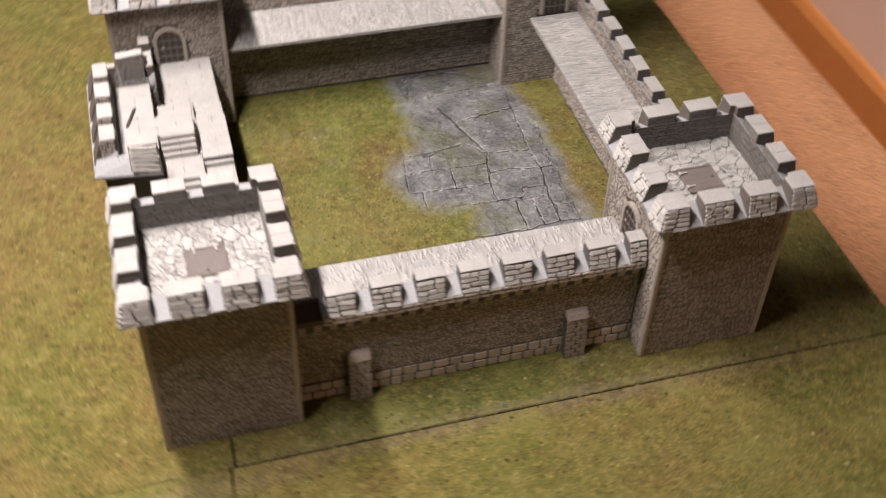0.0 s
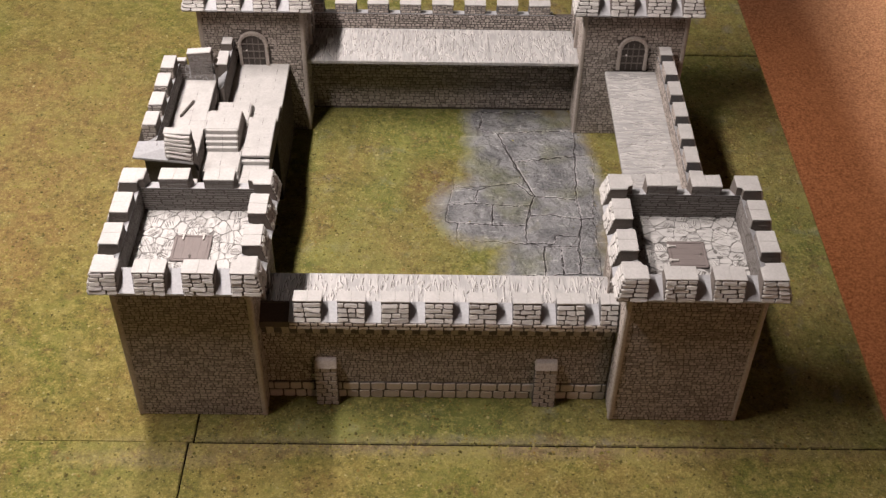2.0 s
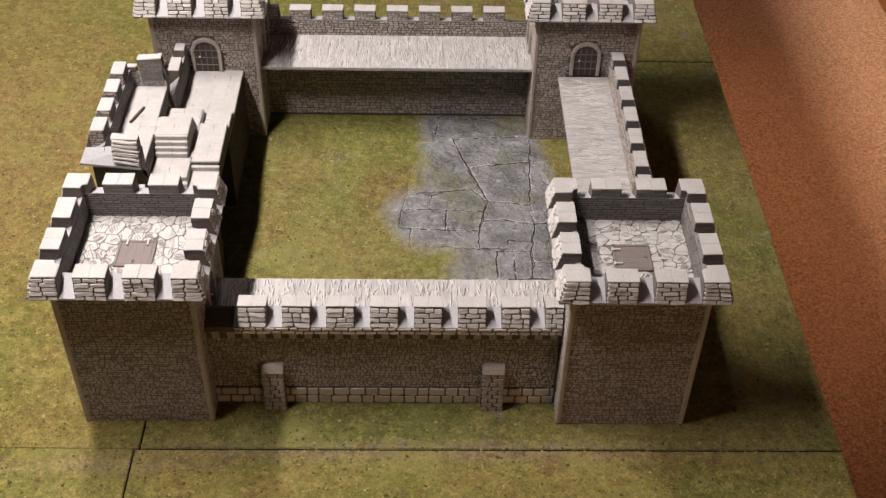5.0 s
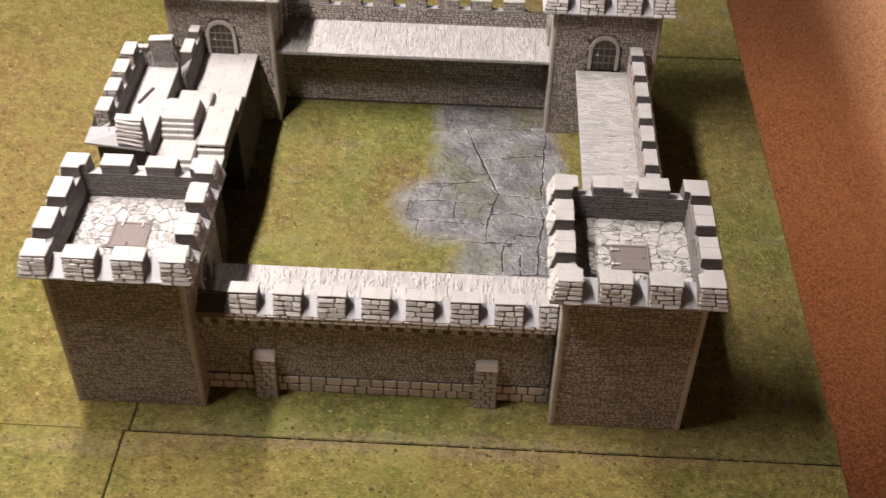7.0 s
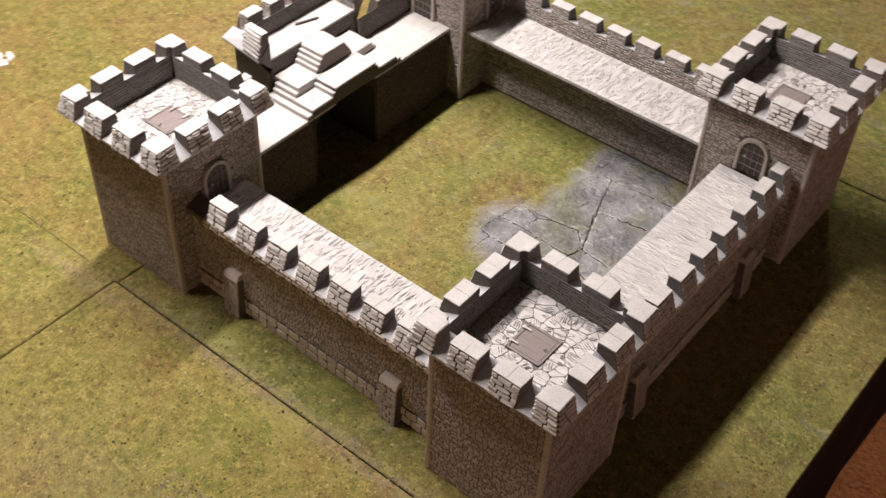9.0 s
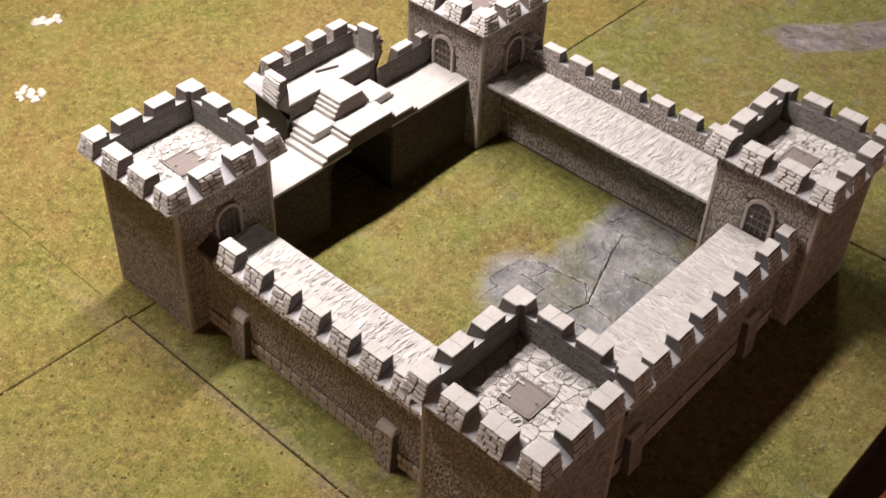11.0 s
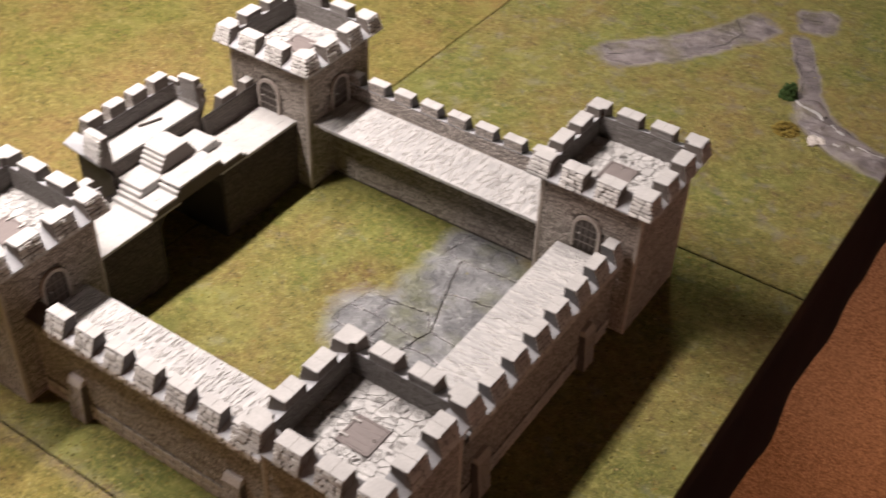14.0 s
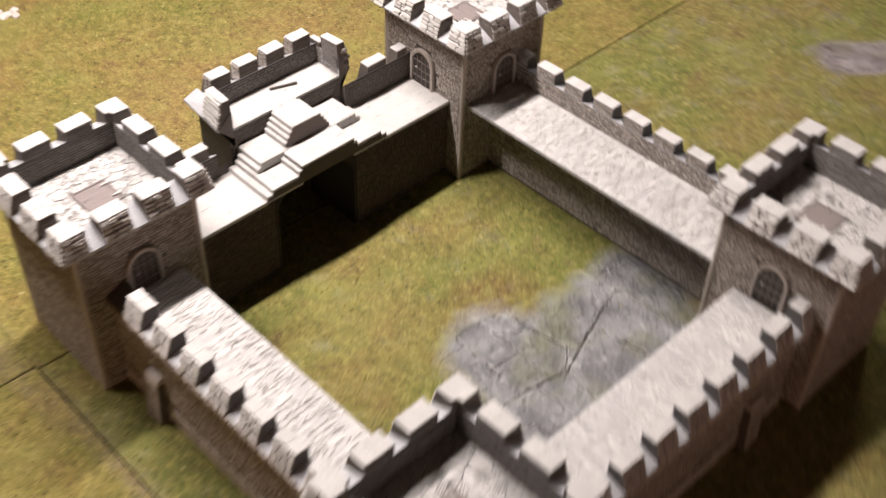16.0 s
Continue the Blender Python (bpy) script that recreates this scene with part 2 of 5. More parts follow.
def turf(name, blobs=(), wash=1.0, noisy=0.45, tint=(1.03, 1.06, 1.15)):
    """Static-grass flock over painted ground, with an airbrushed grey paved patch."""
    n = Net(name)
    big, mid, fine = n.noise(7, 5, 0.65), n.noise(40, 5, 0.65), n.noise(430, 4, 0.8)
    clump = n.noise(150, 5, 0.75)
    col = n.mix(n.ramp(big, (0.38, (0,)), (0.60, (1,))), (0.225, 0.160, 0.045), (0.135, 0.148, 0.024))
    ground, ragged = n.node("NewGeometry").outputs["Position"], n.math("MULTIPLY", n.math("SUBTRACT", n.noise(30, 5, 0.65), 0.5), 1.1)
    for cx, cy, rx, ry, paint, share in STAINS_AND_SHADE:
        v = n.node("Mapping", vector_type="TEXTURE")
        n.link(ground, v.inputs[0])
        v.inputs[1].default_value, v.inputs[3].default_value = (cx, cy, 0), (rx, ry, 1)
        d = n.node("VectorMath", operation="LENGTH")
        n.link(v.outputs[0], d.inputs[0])
        inside = n.math("ADD", n.math("SUBTRACT", 1.15, d.outputs["Value"]), ragged)
        col = n.mix(n.ramp(inside, (0.0, (0,)), (0.75, (share,))), col, paint)
    col = n.mix(n.ramp(mid, (0.50, (0,)), (0.68, (0.85,))), col, (0.235, 0.215, 0.060))
    col = n.mix(n.ramp(mid, (0.30, (0.85,)), (0.44, (0,))), col, (0.140, 0.085, 0.034))
    col = n.mix(n.ramp(clump, (0.50, (0,)), (0.66, (0.85,))), col, (0.34, 0.295, 0.080))
    col = n.mix(n.ramp(clump, (0.33, (0.8,)), (0.46, (0,))), col, (0.070, 0.064, 0.017))
    col = n.mix(n.ramp(fine, (0.56, (0,)), (0.70, (0.8,))), col, (0.46, 0.40, 0.13))
    col = n.mix(n.ramp(fine, (0.30, (0.95,)), (0.44, (0,))), col, (0.045, 0.040, 0.014))
    col = n.mix(n.ramp(n.noise(13, 3), (0.55, (0,)), (0.68, (0.5,))), col, (0.25, 0.245, 0.06))
    col = n.mix(1.0, col, tint, "MULTIPLY")
    height, rough = n.mix(0.75, fine, clump), 0.9
    if blobs:
        # soft-edged union of ellipses, in metres from the board's corner
        total = None
        for cx, cy, rx, ry, *more in blobs:
            v = n.node("Mapping", vector_type="TEXTURE")
            n.link(n.coords, v.inputs[0])
            v.inputs[1].default_value, v.inputs[2].default_value, v.inputs[3].default_value = (cx, cy, 0), (0, 0, more[0] if more else 0), (rx, ry, 1)
            flat = n.node("VectorMath", operation="MULTIPLY")
            n.link(v.outputs[0], flat.inputs[0])
            flat.inputs[1].default_value = (1, 1, 0)
            if more:
                # squarer than an ellipse, for strips
                sq = n.node("VectorMath", operation="MULTIPLY")
                n.link(flat.outputs[0], sq.inputs[0]), n.link(flat.outputs[0], sq.inputs[1])
                flat = sq
            d = n.node("VectorMath", operation="LENGTH")
            n.link(flat.outputs[0], d.inputs[0])
            f = n.math("SUBTRACT", 1.0, d.outputs["Value"], True)
            total = f if total is None else n.math("MAXIMUM", total, f)
        edge = n.math("ADD", total, n.math("MULTIPLY", n.math("SUBTRACT", n.noise(38, 5), 0.5), noisy))
        m = n.ramp(edge, (0.03, (0,)), (0.5 if len(blobs[0]) > 4 else 0.36, (1,)))
        g2 = n.noise(300, 5, 0.7)
        grey = n.mix(n.ramp(n.noise(28, 4), (0.35, (0,)), (0.65, (1,))), (0.165, 0.160, 0.166), (0.33, 0.322, 0.325))
        grey = n.mix(n.ramp(g2, (0.52, (0,)), (0.78, (0.4,))), grey, (0.48, 0.47, 0.455))
        if len(blobs[0]) == 4:
            # pale rubs over the worn flags
            streak = n.noise(1.0, 4, 0.6, n.scaled(60, 150, 60, 0.5), 0.8)
            grey = n.mix(n.ramp(streak, (0.60, (0,)), (0.72, (0.75,))), grey, (0.58, 0.57, 0.555))
        grey = n.mix(n.ramp(n.noise(20, 3), (0.50, (0,)), (0.7, (0.5,))), grey, (0.17, 0.175, 0.07))
        grey = n.mix(1.0, grey, wash if isinstance(wash, tuple) else (wash, wash, wash), "MULTIPLY")
        col = n.mix(m, col, grey)
        rough = n.ramp(m, (0, (0.9,)), (1, (0.27,)))
        height = n.mix(m, height, n.mix(0.4, n.ramp(n.noise(70, 5, 0.65), (0.38, (0,)), (0.62, (1,))), n.noise(260, 5, 0.7)) if len(blobs[0]) == 4 else n.mix(0.15, n.noise(35, 4, 0.5), n.noise(260, 5, 0.7)))
    return n.done(col, rough, n.bump(height, 1.0, 0.0054), spec=0.45 if blobs else 0.3)


M_TURF = turf("flocked_turf", tint=(1.12, 1.06, 1.19))
PAVED = ((0.305, 0.40, 0.078, 0.125), (0.268, 0.31, 0.078, 0.068), (0.33, 0.20, 0.072, 0.14), (0.345, 0.33, 0.05, 0.19), (0.29, 0.465, 0.065, 0.05))


def strips(path):
    """Overlapping patches along a line of (x, y, half width), in metres from the moor board's corner."""
    out = []
    for (x0, y0, w0), (x1, y1, w1) in zip(path, path[1:]):
        out.append(((x0 + x1) / 20 - 0.0086, (y0 + y1) / 20 - 0.6098, math.hypot(x1 - x0, y1 - y0) / 20 + 0.028, (w0 + w1) / 20 * 1.22, math.atan2(y1 - y0, x1 - x0)))
    return out


ROCKY = strips([(2.0, 9.28, 0.36), (2.77, 10.12, 0.31), (3.22, 10.9, 0.30), (3.42, 11.42, 0.32)]) + strips([(4.0, 11.95, 0.36), (4.14, 12.0, 0.36)]) + strips([(2.85, 12.68, 0.12), (3.2, 12.5, 0.14)]) + strips([(4.08, 11.26, 0.13), (4.31, 10.79, 0.17), (4.52, 10.42, 0.13), (4.70, 9.90, 0.17), (4.92, 9.47, 0.26), (5.27, 9.22, 0.28), (5.70, 9.0, 0.28), (6.2, 8.9, 0.26)])
M_YARD = turf("flocked_turf_with_paving", PAVED, (1.03, 1.07, 1.07))
# paler paving for chipped flag edges and the highlights painted along them
M_CHIP_GLINT = turf("chipped_flag_edge_and_glint", PAVED, 1.8)
M_GROUT = turf("dark_washed_paving_joint", PAVED, 0.24)
M_VEIN = turf("flocked_turf_with_rock_veins", ROCKY, (0.74, 0.66, 0.64), 1.1)


def grit(name, *cols):
    n = Net(name)
    return n.done(n.ramp(n.island(), *((i / len(cols), c) for i, c in enumerate(cols))), 0.95, spec=0.1)


M_GRIT = grit("flock_bits", (0.20, 0.17, 0.05), (0.32, 0.27, 0.08), (0.18, 0.18, 0.04), (0.24, 0.16, 0.05), (0.42, 0.37, 0.17), (0.15, 0.125, 0.04), (0.27, 0.24, 0.06), (0.09, 0.078, 0.026))
M_DARK_GRIT = grit("dark_flock_bits", (0.085, 0.072, 0.024), (0.13, 0.11, 0.032), (0.105, 0.10, 0.026))
M_CRUMBS = grit("pale_grit", (0.36, 0.31, 0.23), (0.26, 0.22, 0.14), (0.19, 0.16, 0.09))
M_BUSH = grit("green_foam", (0.022, 0.042, 0.012), (0.060, 0.095, 0.034), (0.038, 0.068, 0.020))
M_MOSS = grit("yellow_foam", (0.20, 0.14, 0.03), (0.11, 0.08, 0.02), (0.26, 0.20, 0.05))
M_EDGE = Net("dark_board_side").done((0.016, 0.012, 0.011), 0.9, spec=0.1)
M_CLOTH = Net("black_cloth").done((0.028, 0.020, 0.021), 0.95, spec=0.1)


def carpet():
    n = Net("brown_carpet")
    tuft, cloud = n.noise(190, 5, 0.75), n.noise(7, 4)
    col = n.mix(n.ramp(tuft, (0.38, (0,)), (0.62, (1,))), (0.215, 0.098, 0.050), (0.55, 0.300, 0.172))
    col = n.mix(n.ramp(cloud, (0.4, (0,)), (0.7, (0.4,))), col, (0.42, 0.228, 0.130))
    return n.done(col, 0.95, n.bump(tuft, 1.0, 0.008), spec=0.15)


def plaster(name, a, b):
    n = Net(name)
    c = n.noise(6, 4)
    return n.done(n.mix(c, a, b), 0.85, n.bump(n.noise(180, 4), 0.15, 0.001))


M_CARPET = carpet()
M_PLASTER = plaster("pale_pink_wall", (0.47, 0.35, 0.30), (0.52, 0.39, 0.34))
# unseen ceiling and three unseen walls, kept dark to cut bounced light
M_CEIL = plaster("unseen_dark_ceiling", (0.06, 0.050, 0.042), (0.08, 0.067, 0.057))
M_UNSEEN_WALL = wood("unseen_dark_wall", (0.05, 0.035, 0.025), (0.09, 0.065, 0.045))
M_BOARDING = wood("orange_brown_skirting", (0.30, 0.11, 0.03), (0.40, 0.17, 0.05))

# ---- mesh helpers ----


def linked(name, me, parent=None, label="", at=(0, 0, 0)):
    ob = new(name, me)
    ob.location = Vector(at) * K
    if parent:
        ob.parent = parent
    if label:
        tagged(ob, label)
    return ob


def part(name, bm, mat, parent=None, label="", at=(0, 0, 0)):
    bmesh.ops.recalc_face_normals(bm, faces=bm.faces)
    bm.transform(Matrix.Scale(K, 4))
    me = bpy.data.meshes.new(name)
    bm.to_mesh(me), bm.free()
    me.materials.append(mat)
    return linked(name, me, parent, label, at)


def thing(name, label, category, at=(0, 0, 0), turn=0.0, group="", kind=""):
    ob = new(name)
    ob.empty_display_size = 0.01
    ob.matrix_basis = pose(at[0] * K, at[1] * K, at[2] * K, 0, 0, turn)
    return tagged(ob, label, category, group, kind)


def hull(bm, low, high):
    """A solid between two polygons of equal count, given as points."""
    a, b = [bm.verts.new(p) for p in low], [bm.verts.new(p) for p in high]
    bm.faces.new(a[::-1]), bm.faces.new(b)
    for i in range(len(a)):
        j = (i + 1) % len(a)
        bm.faces.new((a[i], a[j], b[j], b[i]))
    return bm


def box(x0, y0, z0, x1, y1, z1, bm=None, bevel=0.0):
    bm = bm or bmesh.new()
    q = ((x0, y0), (x1, y0), (x1, y1), (x0, y1))
    n = len(bm.edges)
    hull(bm, [(x, y, z0) for x, y in q], [(x, y, z1) for x, y in q])
    if bevel:
        bm.edges.ensure_lookup_table()
        bmesh.ops.bevel(bm, geom=bm.edges[n:], offset=bevel, segments=1, affect="EDGES")
    return bm


def prism(poly, z0, z1, bm=None):
    bm = bm or bmesh.new()
    return hull(bm, [(x, y, z0) for x, y in poly], [(x, y, z1) for x, y in poly])


def knocked(bm, amount):
    """Corners pushed about a little, as on a hand-finished casting."""
    for v in bm.verts:
        v.co += noise.noise_vector(v.co * 23) * amount
    return bm


def soft(bm, offset):
    bmesh.ops.bevel(bm, geom=bm.edges[:], offset=offset, segments=1, affect="EDGES")
    return bm


def brick_mesh(name, w, h, d, mat, rng, slope=0.0, worn=0.12):
    """A worn brick: x along the wall, face towards -y, its outline wavy and its corners blunt; slope: how far its head leans back."""
    c = min(w, h) * worn
    j = lambda k=1.0: rng.uniform(-1, 1) * c * k
    r = min(0.05 * w, 0.3 * h)
    mid = rng.uniform(-0.2, 0.2) * w
    ring = [(-w / 2 + r, 0), (mid, 0), (w / 2 - r, 0), (w / 2, 0.16 * h), (w / 2, 0.84 * h), (w / 2 - r, h), (-mid, h), (-w / 2 + r, h), (-w / 2, 0.84 * h), (-w / 2, 0.16 * h)]
    back = [(x + j(0.3), z + j(0.4)) for x, z in ring]
    front = [(x * (1 - 2.0 * c / w) + j(0.5), c + z * (1 - 2 * c / h) + j(0.6)) for x, z in back]
    bm = bmesh.new()
    hull(bm, [(x, slope * z / h + 0.004, z) for x, z in back], [(x, slope * z / h - d * rng.uniform(0.75, 1.15), z) for x, z in front])
    bmesh.ops.recalc_face_normals(bm, faces=bm.faces)
    bm.transform(Matrix.Scale(K, 4))
    me = bpy.data.meshes.new(name)
    bm.to_mesh(me), bm.free()
    me.materials.append(mat)
    return me


def rubble(name, parent, faces, mat, course, rng, depth=0.012, skip=(), label="", wide=(1.1, 2.4)):
    """Many small uneven stones laid in courses on upright faces, one mesh. A face: origin, direction along, outward, length, z0, z1."""
    verts, polys = [], []
    for o, along, out, length, z0, z1 in faces:
        o, along, out = Vector(o), Vector(along), Vector(out)
        z = z0
        while z < z1 - 0.2 * course:
            h = min(course * rng.uniform(0.8, 1.25), z1 - z)
            x = -rng.uniform(0, course)
            while x < length:
                w = course * rng.uniform(*wide)
                a, b = max(x, 0) + 0.0036, min(x + w, length) - 0.0036
                zz = z + rng.uniform(-1, 1) * 0.1 * course
                x += w
                if b - a < 0.012 or any(a < s1 and b > s0 and zz < t1 and zz + h > t0 for s0, s1, t0, t1 in skip):
                    continue
                d, c, g = depth * rng.uniform(0.5, 1.3), min(h * 0.20, 0.010), 0.085 * course
                n = len(verts)
                for u, v, k in ((a, zz + g, 0), (b, zz + g, 0), (b, zz + h - g, 0), (a, zz + h - g, 0), (a + c, zz + g + c, 1), (b - c, zz + g + c, 1), (b - c, zz + h - g - c, 1), (a + c, zz + h - g - c, 1)):
                    p = o + along * (u + rng.uniform(-1, 1) * 0.2 * c) + out * (d * k) + Vector((0, 0, v + rng.uniform(-1, 1) * 0.3 * c))
                    verts.append(tuple(p * K))
                polys += [(n + 4, n + 5, n + 6, n + 7), (n, n + 1, n + 5, n + 4), (n + 1, n + 2, n + 6, n + 5), (n + 2, n + 3, n + 7, n + 6), (n + 3, n, n + 4, n + 7)]
            z += h
    me = bpy.data.meshes.new(name)
    me.from_pydata(verts, [], polys)
    me.materials.append(mat)
    return tagged(linked(name, me, parent, label), kind="stuff")


def clip_half(poly, a, n):
    """The part of a polygon on the near side of a line through a with outward normal n."""
    out = []
    for i, p in enumerate(poly):
        q = poly[(i + 1) % len(poly)]
        dp, dq = (p - a).dot(n), (q - a).dot(n)
        if dp <= 0:
            out.append(p)
        if dp * dq < 0:
            out.append(p + (q - p) * (dp / (dp - dq)))
    return out


def cells(points, frame_poly):
    """Voronoi cells of points, cut to a convex outline."""
    pts = [Vector(p) for p in points]
    made = []
    for i, p in enumerate(pts):
        poly = [Vector(v) for v in frame_poly]
        for j, q in enumerate(pts):
            if i != j and poly and (q - p).length < 1.6:
                poly = clip_half(poly, (p + q) / 2, (q - p).normalized())
        if len(poly) > 2:
            made.append(poly)
    return made


def inset(poly, gap):
    """A polygon drawn in by an even margin."""
    area = sum(p.x * q.y - q.x * p.y for p, q in zip(poly, poly[1:] + poly[:1]))
    side = 1 if area > 0 else -1
    out = []
    for k, p in enumerate(poly):
        a, b = (p - poly[k - 1]).normalized(), (poly[(k + 1) % len(poly)] - p).normalized()
        na, nb = Vector((-a.y, a.x)) * side, Vector((-b.y, b.x)) * side
        out.append(p + (na + nb) * (gap / max(0.5, 1 + na.dot(nb))))
    return out


def wander(poly, longest, amount):
    """The same outline with its long edges broken and let wander, alike for both neighbours."""
    out = []
    for p, q in zip(poly, poly[1:] + poly[:1]):
        out.append(p)
        n = int((q - p).length / longest)
        lo, hi = (p, q) if (p.x, p.y) < (q.x, q.y) else (q, p)
        side = (hi - lo).orthogonal().normalized()
        for k in range(1, n + 1):
            m = p.lerp(q, k / (n + 1))
            out.append(m + side * noise.noise((m.x * 17, m.y * 17, 3.3)) * amount)
    return out


def rounded(poly):
    """The outline with each corner cut once."""
    out = []
    for p, q in zip(poly, poly[1:] + poly[:1]):
        d = min(0.30, 0.014 / max((q - p).length, 1e-6))
        out += [p.lerp(q, d), q.lerp(p, d)]
    return out


def slab(poly, gap, z0, z1, rng, crown=0.0, chip=0.0):
    """A flat stone from a cell: drawn in by the joint, chamfered, its top a little tilted."""
    a, b = inset(poly, gap), inset(poly, gap * 1.7 + 0.0018 + chip)
    tilt = [rng.uniform(-1, 1) * crown for _ in b]
    return hull(bmesh.new(), [(p.x, p.y, z0) for p in a], [(p.x, p.y, z1 + t) for p, t in zip(b, tilt)])


# ---- the room ----
FLOOR, CEILING = -7.4, 16.6
tagged(part("floor", box(-24, -24, FLOOR - 0.3, 14.6, 40, FLOOR), M_CARPET), "brown short-pile carpet over the whole room floor", "floor", kind="structure")
tagged(part("ceiling", box(-24.5, -24.5, CEILING, 15.1, 40.5, CEILING + 0.4), M_CEIL), "plain unseen ceiling, kept dark against bounced light", "ceiling", kind="structure")
for nm, b in (("wall_east", (14.6, -24, FLOOR, 15.1, 40, CEILING)), ("wall_west", (-24.5, -24, FLOOR, -24, 40, CEILING)), ("wall_north", (-24.5, 40, FLOOR, 15.1, 40.5, CEILING)), ("wall_south", (-24.5, -24.5, FLOOR, 15.1, -24, CEILING))):
    tagged(part(nm, box(*b), M_PLASTER if nm == "wall_east" else M_UNSEEN_WALL), "plain pale pink plaster wall" if nm == "wall_east" else "plain unseen wall, kept dark against bounced light", "wall", kind="structure")
bm = hull(bmesh.new(), [(14.6, -24, FLOOR), (14.38, -24, FLOOR), (14.38, -24, FLOOR + 0.85), (14.46, -24, FLOOR + 1.05), (14.6, -24, FLOOR + 1.05)],
          [(14.6, 40, FLOOR), (14.38, 40, FLOOR), (14.38, 40, FLOOR + 0.85), (14.46, 40, FLOOR + 1.05), (14.6, 40, FLOOR + 1.05)])
tagged(part("baseboard", bm, M_BOARDING), "orange-brown varnished wooden skirting board along the wall", "baseboard", kind="structure")

# ---- the table ----
TX0, TX1, TY0, TY1 = -6.14, 6.09, -6.1, 13.37
table = thing("gaming_table", "table hidden under game boards and a black cloth", "table", (0, 0, FLOOR))
part("tabletop", box(TX0 + 0.1, TY0 + 0.1, 6.75, TX1 - 0.1, TY1 - 0.1, 7.06), M_EDGE, table)
for x in (TX0 + 1, TX1 - 2.2):
    for y in (TY0 + 1, TY1 - 1.6):
        part("leg", box(x, y, 0, x + 0.6, y + 0.6, 6.75, bevel=0.04), M_EDGE, table)


def cloth_side(length, drop, seed):
    """A hanging cloth edge with folds and an uneven hem, along +y."""
    bm, cols, rows = bmesh.new(), 90, 8
    grid = []
    for i in range(cols + 1):
        y = length * i / cols
        d = drop + 0.35 * noise.noise((y * 0.45 + seed, 0, 0)) + 0.12 * noise.noise((y * 1.6, seed, 0))
        grid.append([bm.verts.new((0.03 + 0.10 * (r / rows) * noise.noise((y * 0.9, r * 0.1, seed)), y, -0.30 - d * r / rows)) for r in range(rows + 1)])
    for i in range(cols):
        for r in range(rows):
            bm.faces.new((grid[i][r], grid[i + 1][r], grid[i + 1][r + 1], grid[i][r + 1]))
    bmesh.ops.solidify(bm, geom=bm.faces[:], thickness=0.02)
    return bm


cloth = tagged(part("tablecloth", cloth_side(TY1 - TY0, 2.55, 3.0), M_CLOTH, at=(TX1 - 0.06, TY0, 0)), "black cloth hanging from the table edge with a wavy hem", "tablecloth")

# ---- terrain boards, side by side with dark joints ----
G = 0.006
XS, YS = (TX0, 0.0, TX1), (TY0, -0.015, 6.09, TY1)
rng = random.Random(4)
yard = None
for i in range(2):
    for j in range(3):
        JX = (-0.045, 0.0, 0.08)[j]
        x0, x1, y0, y1 = (XS[i] if i != 1 else JX) + G, (XS[i + 1] if i != 0 else JX) - G, YS[j] + G, YS[j + 1] - G
        if i == 0:
            y0, y1 = y0 - 0.0045 * (j > 0), y1 + 0.0045 * (j < 2)
        centre = i == 1 and j == 1
        y1 -= 0.014 if centre else 0
        ob = thing("terrain_board", "square game board flocked in yellow-green turf" + (" with a grey paved patch" if centre else " with grey rock veins" if (i, j) == (1, 2) else ""), "terrain board", (x0, y0, -0.30), group="terrain boards on the table")
        w, d = x1 - x0, y1 - y0
        b = hull(bmesh.new(), [(0, 0, 0), (w, 0, 0), (w, d, 0), (0, d, 0)], [(0, 0, 0.285), (w, 0, 0.285), (w, d, 0.285), (0, d, 0.285)])
        part("base", b, M_EDGE, ob)
        e, f = 0.01, 0.01 if i else 0.003
        b = hull(bmesh.new(), [(0, 0, 0.285), (w, 0, 0.285), (w, d, 0.285), (0, d, 0.285)], [(e, f, 0.30), (w - e, f, 0.30), (w - e, d - f, 0.30), (e, d - f, 0.30)])
        part("turf", b, M_YARD if centre else M_VEIN if (i, j) == (1, 2) else M_TURF, ob)
        if centre:
            yard = ob
        elif (i, j) == (1, 2):
            moor = ob

def stroke(into, cx, cy, z, half, wide, high, a, within):
    """Adds one tapered ridge to lists of corners and faces: its middle, half length, half width, height and turn from +y."""
    verts, faces = into
    n = len(verts)
    (x0, x1), (y0, y1) = within
    for u, v, k in ((-1, 0, 0), (1, 0, 0), (-0.6, 1, 0), (0.6, 1, 0), (-0.6, -1, 0), (0.6, -1, 0), (-0.5, 0, 1), (0.5, 0, 1)):
        x = cx + u * half * math.sin(a) + v * wide * math.cos(a)
        y = cy + u * half * math.cos(a) - v * wide * math.sin(a)
        verts.append((min(max(x, x0), x1) * K, min(max(y, y0), y1) * K, (z + high * k) * K))
    faces.extend(tuple(n + i for i in f) for f in ((0, 4, 6), (4, 5, 7, 6), (5, 1, 7), (1, 3, 7), (3, 2, 6, 7), (2, 0, 6)))


def strokes(name, into, mat, parent):
    me = bpy.data.meshes.new(name)
    me.from_pydata(into[0], [], into[1])
    me.materials.append(mat)
    return tagged(linked(name, me, parent), kind="stuff")


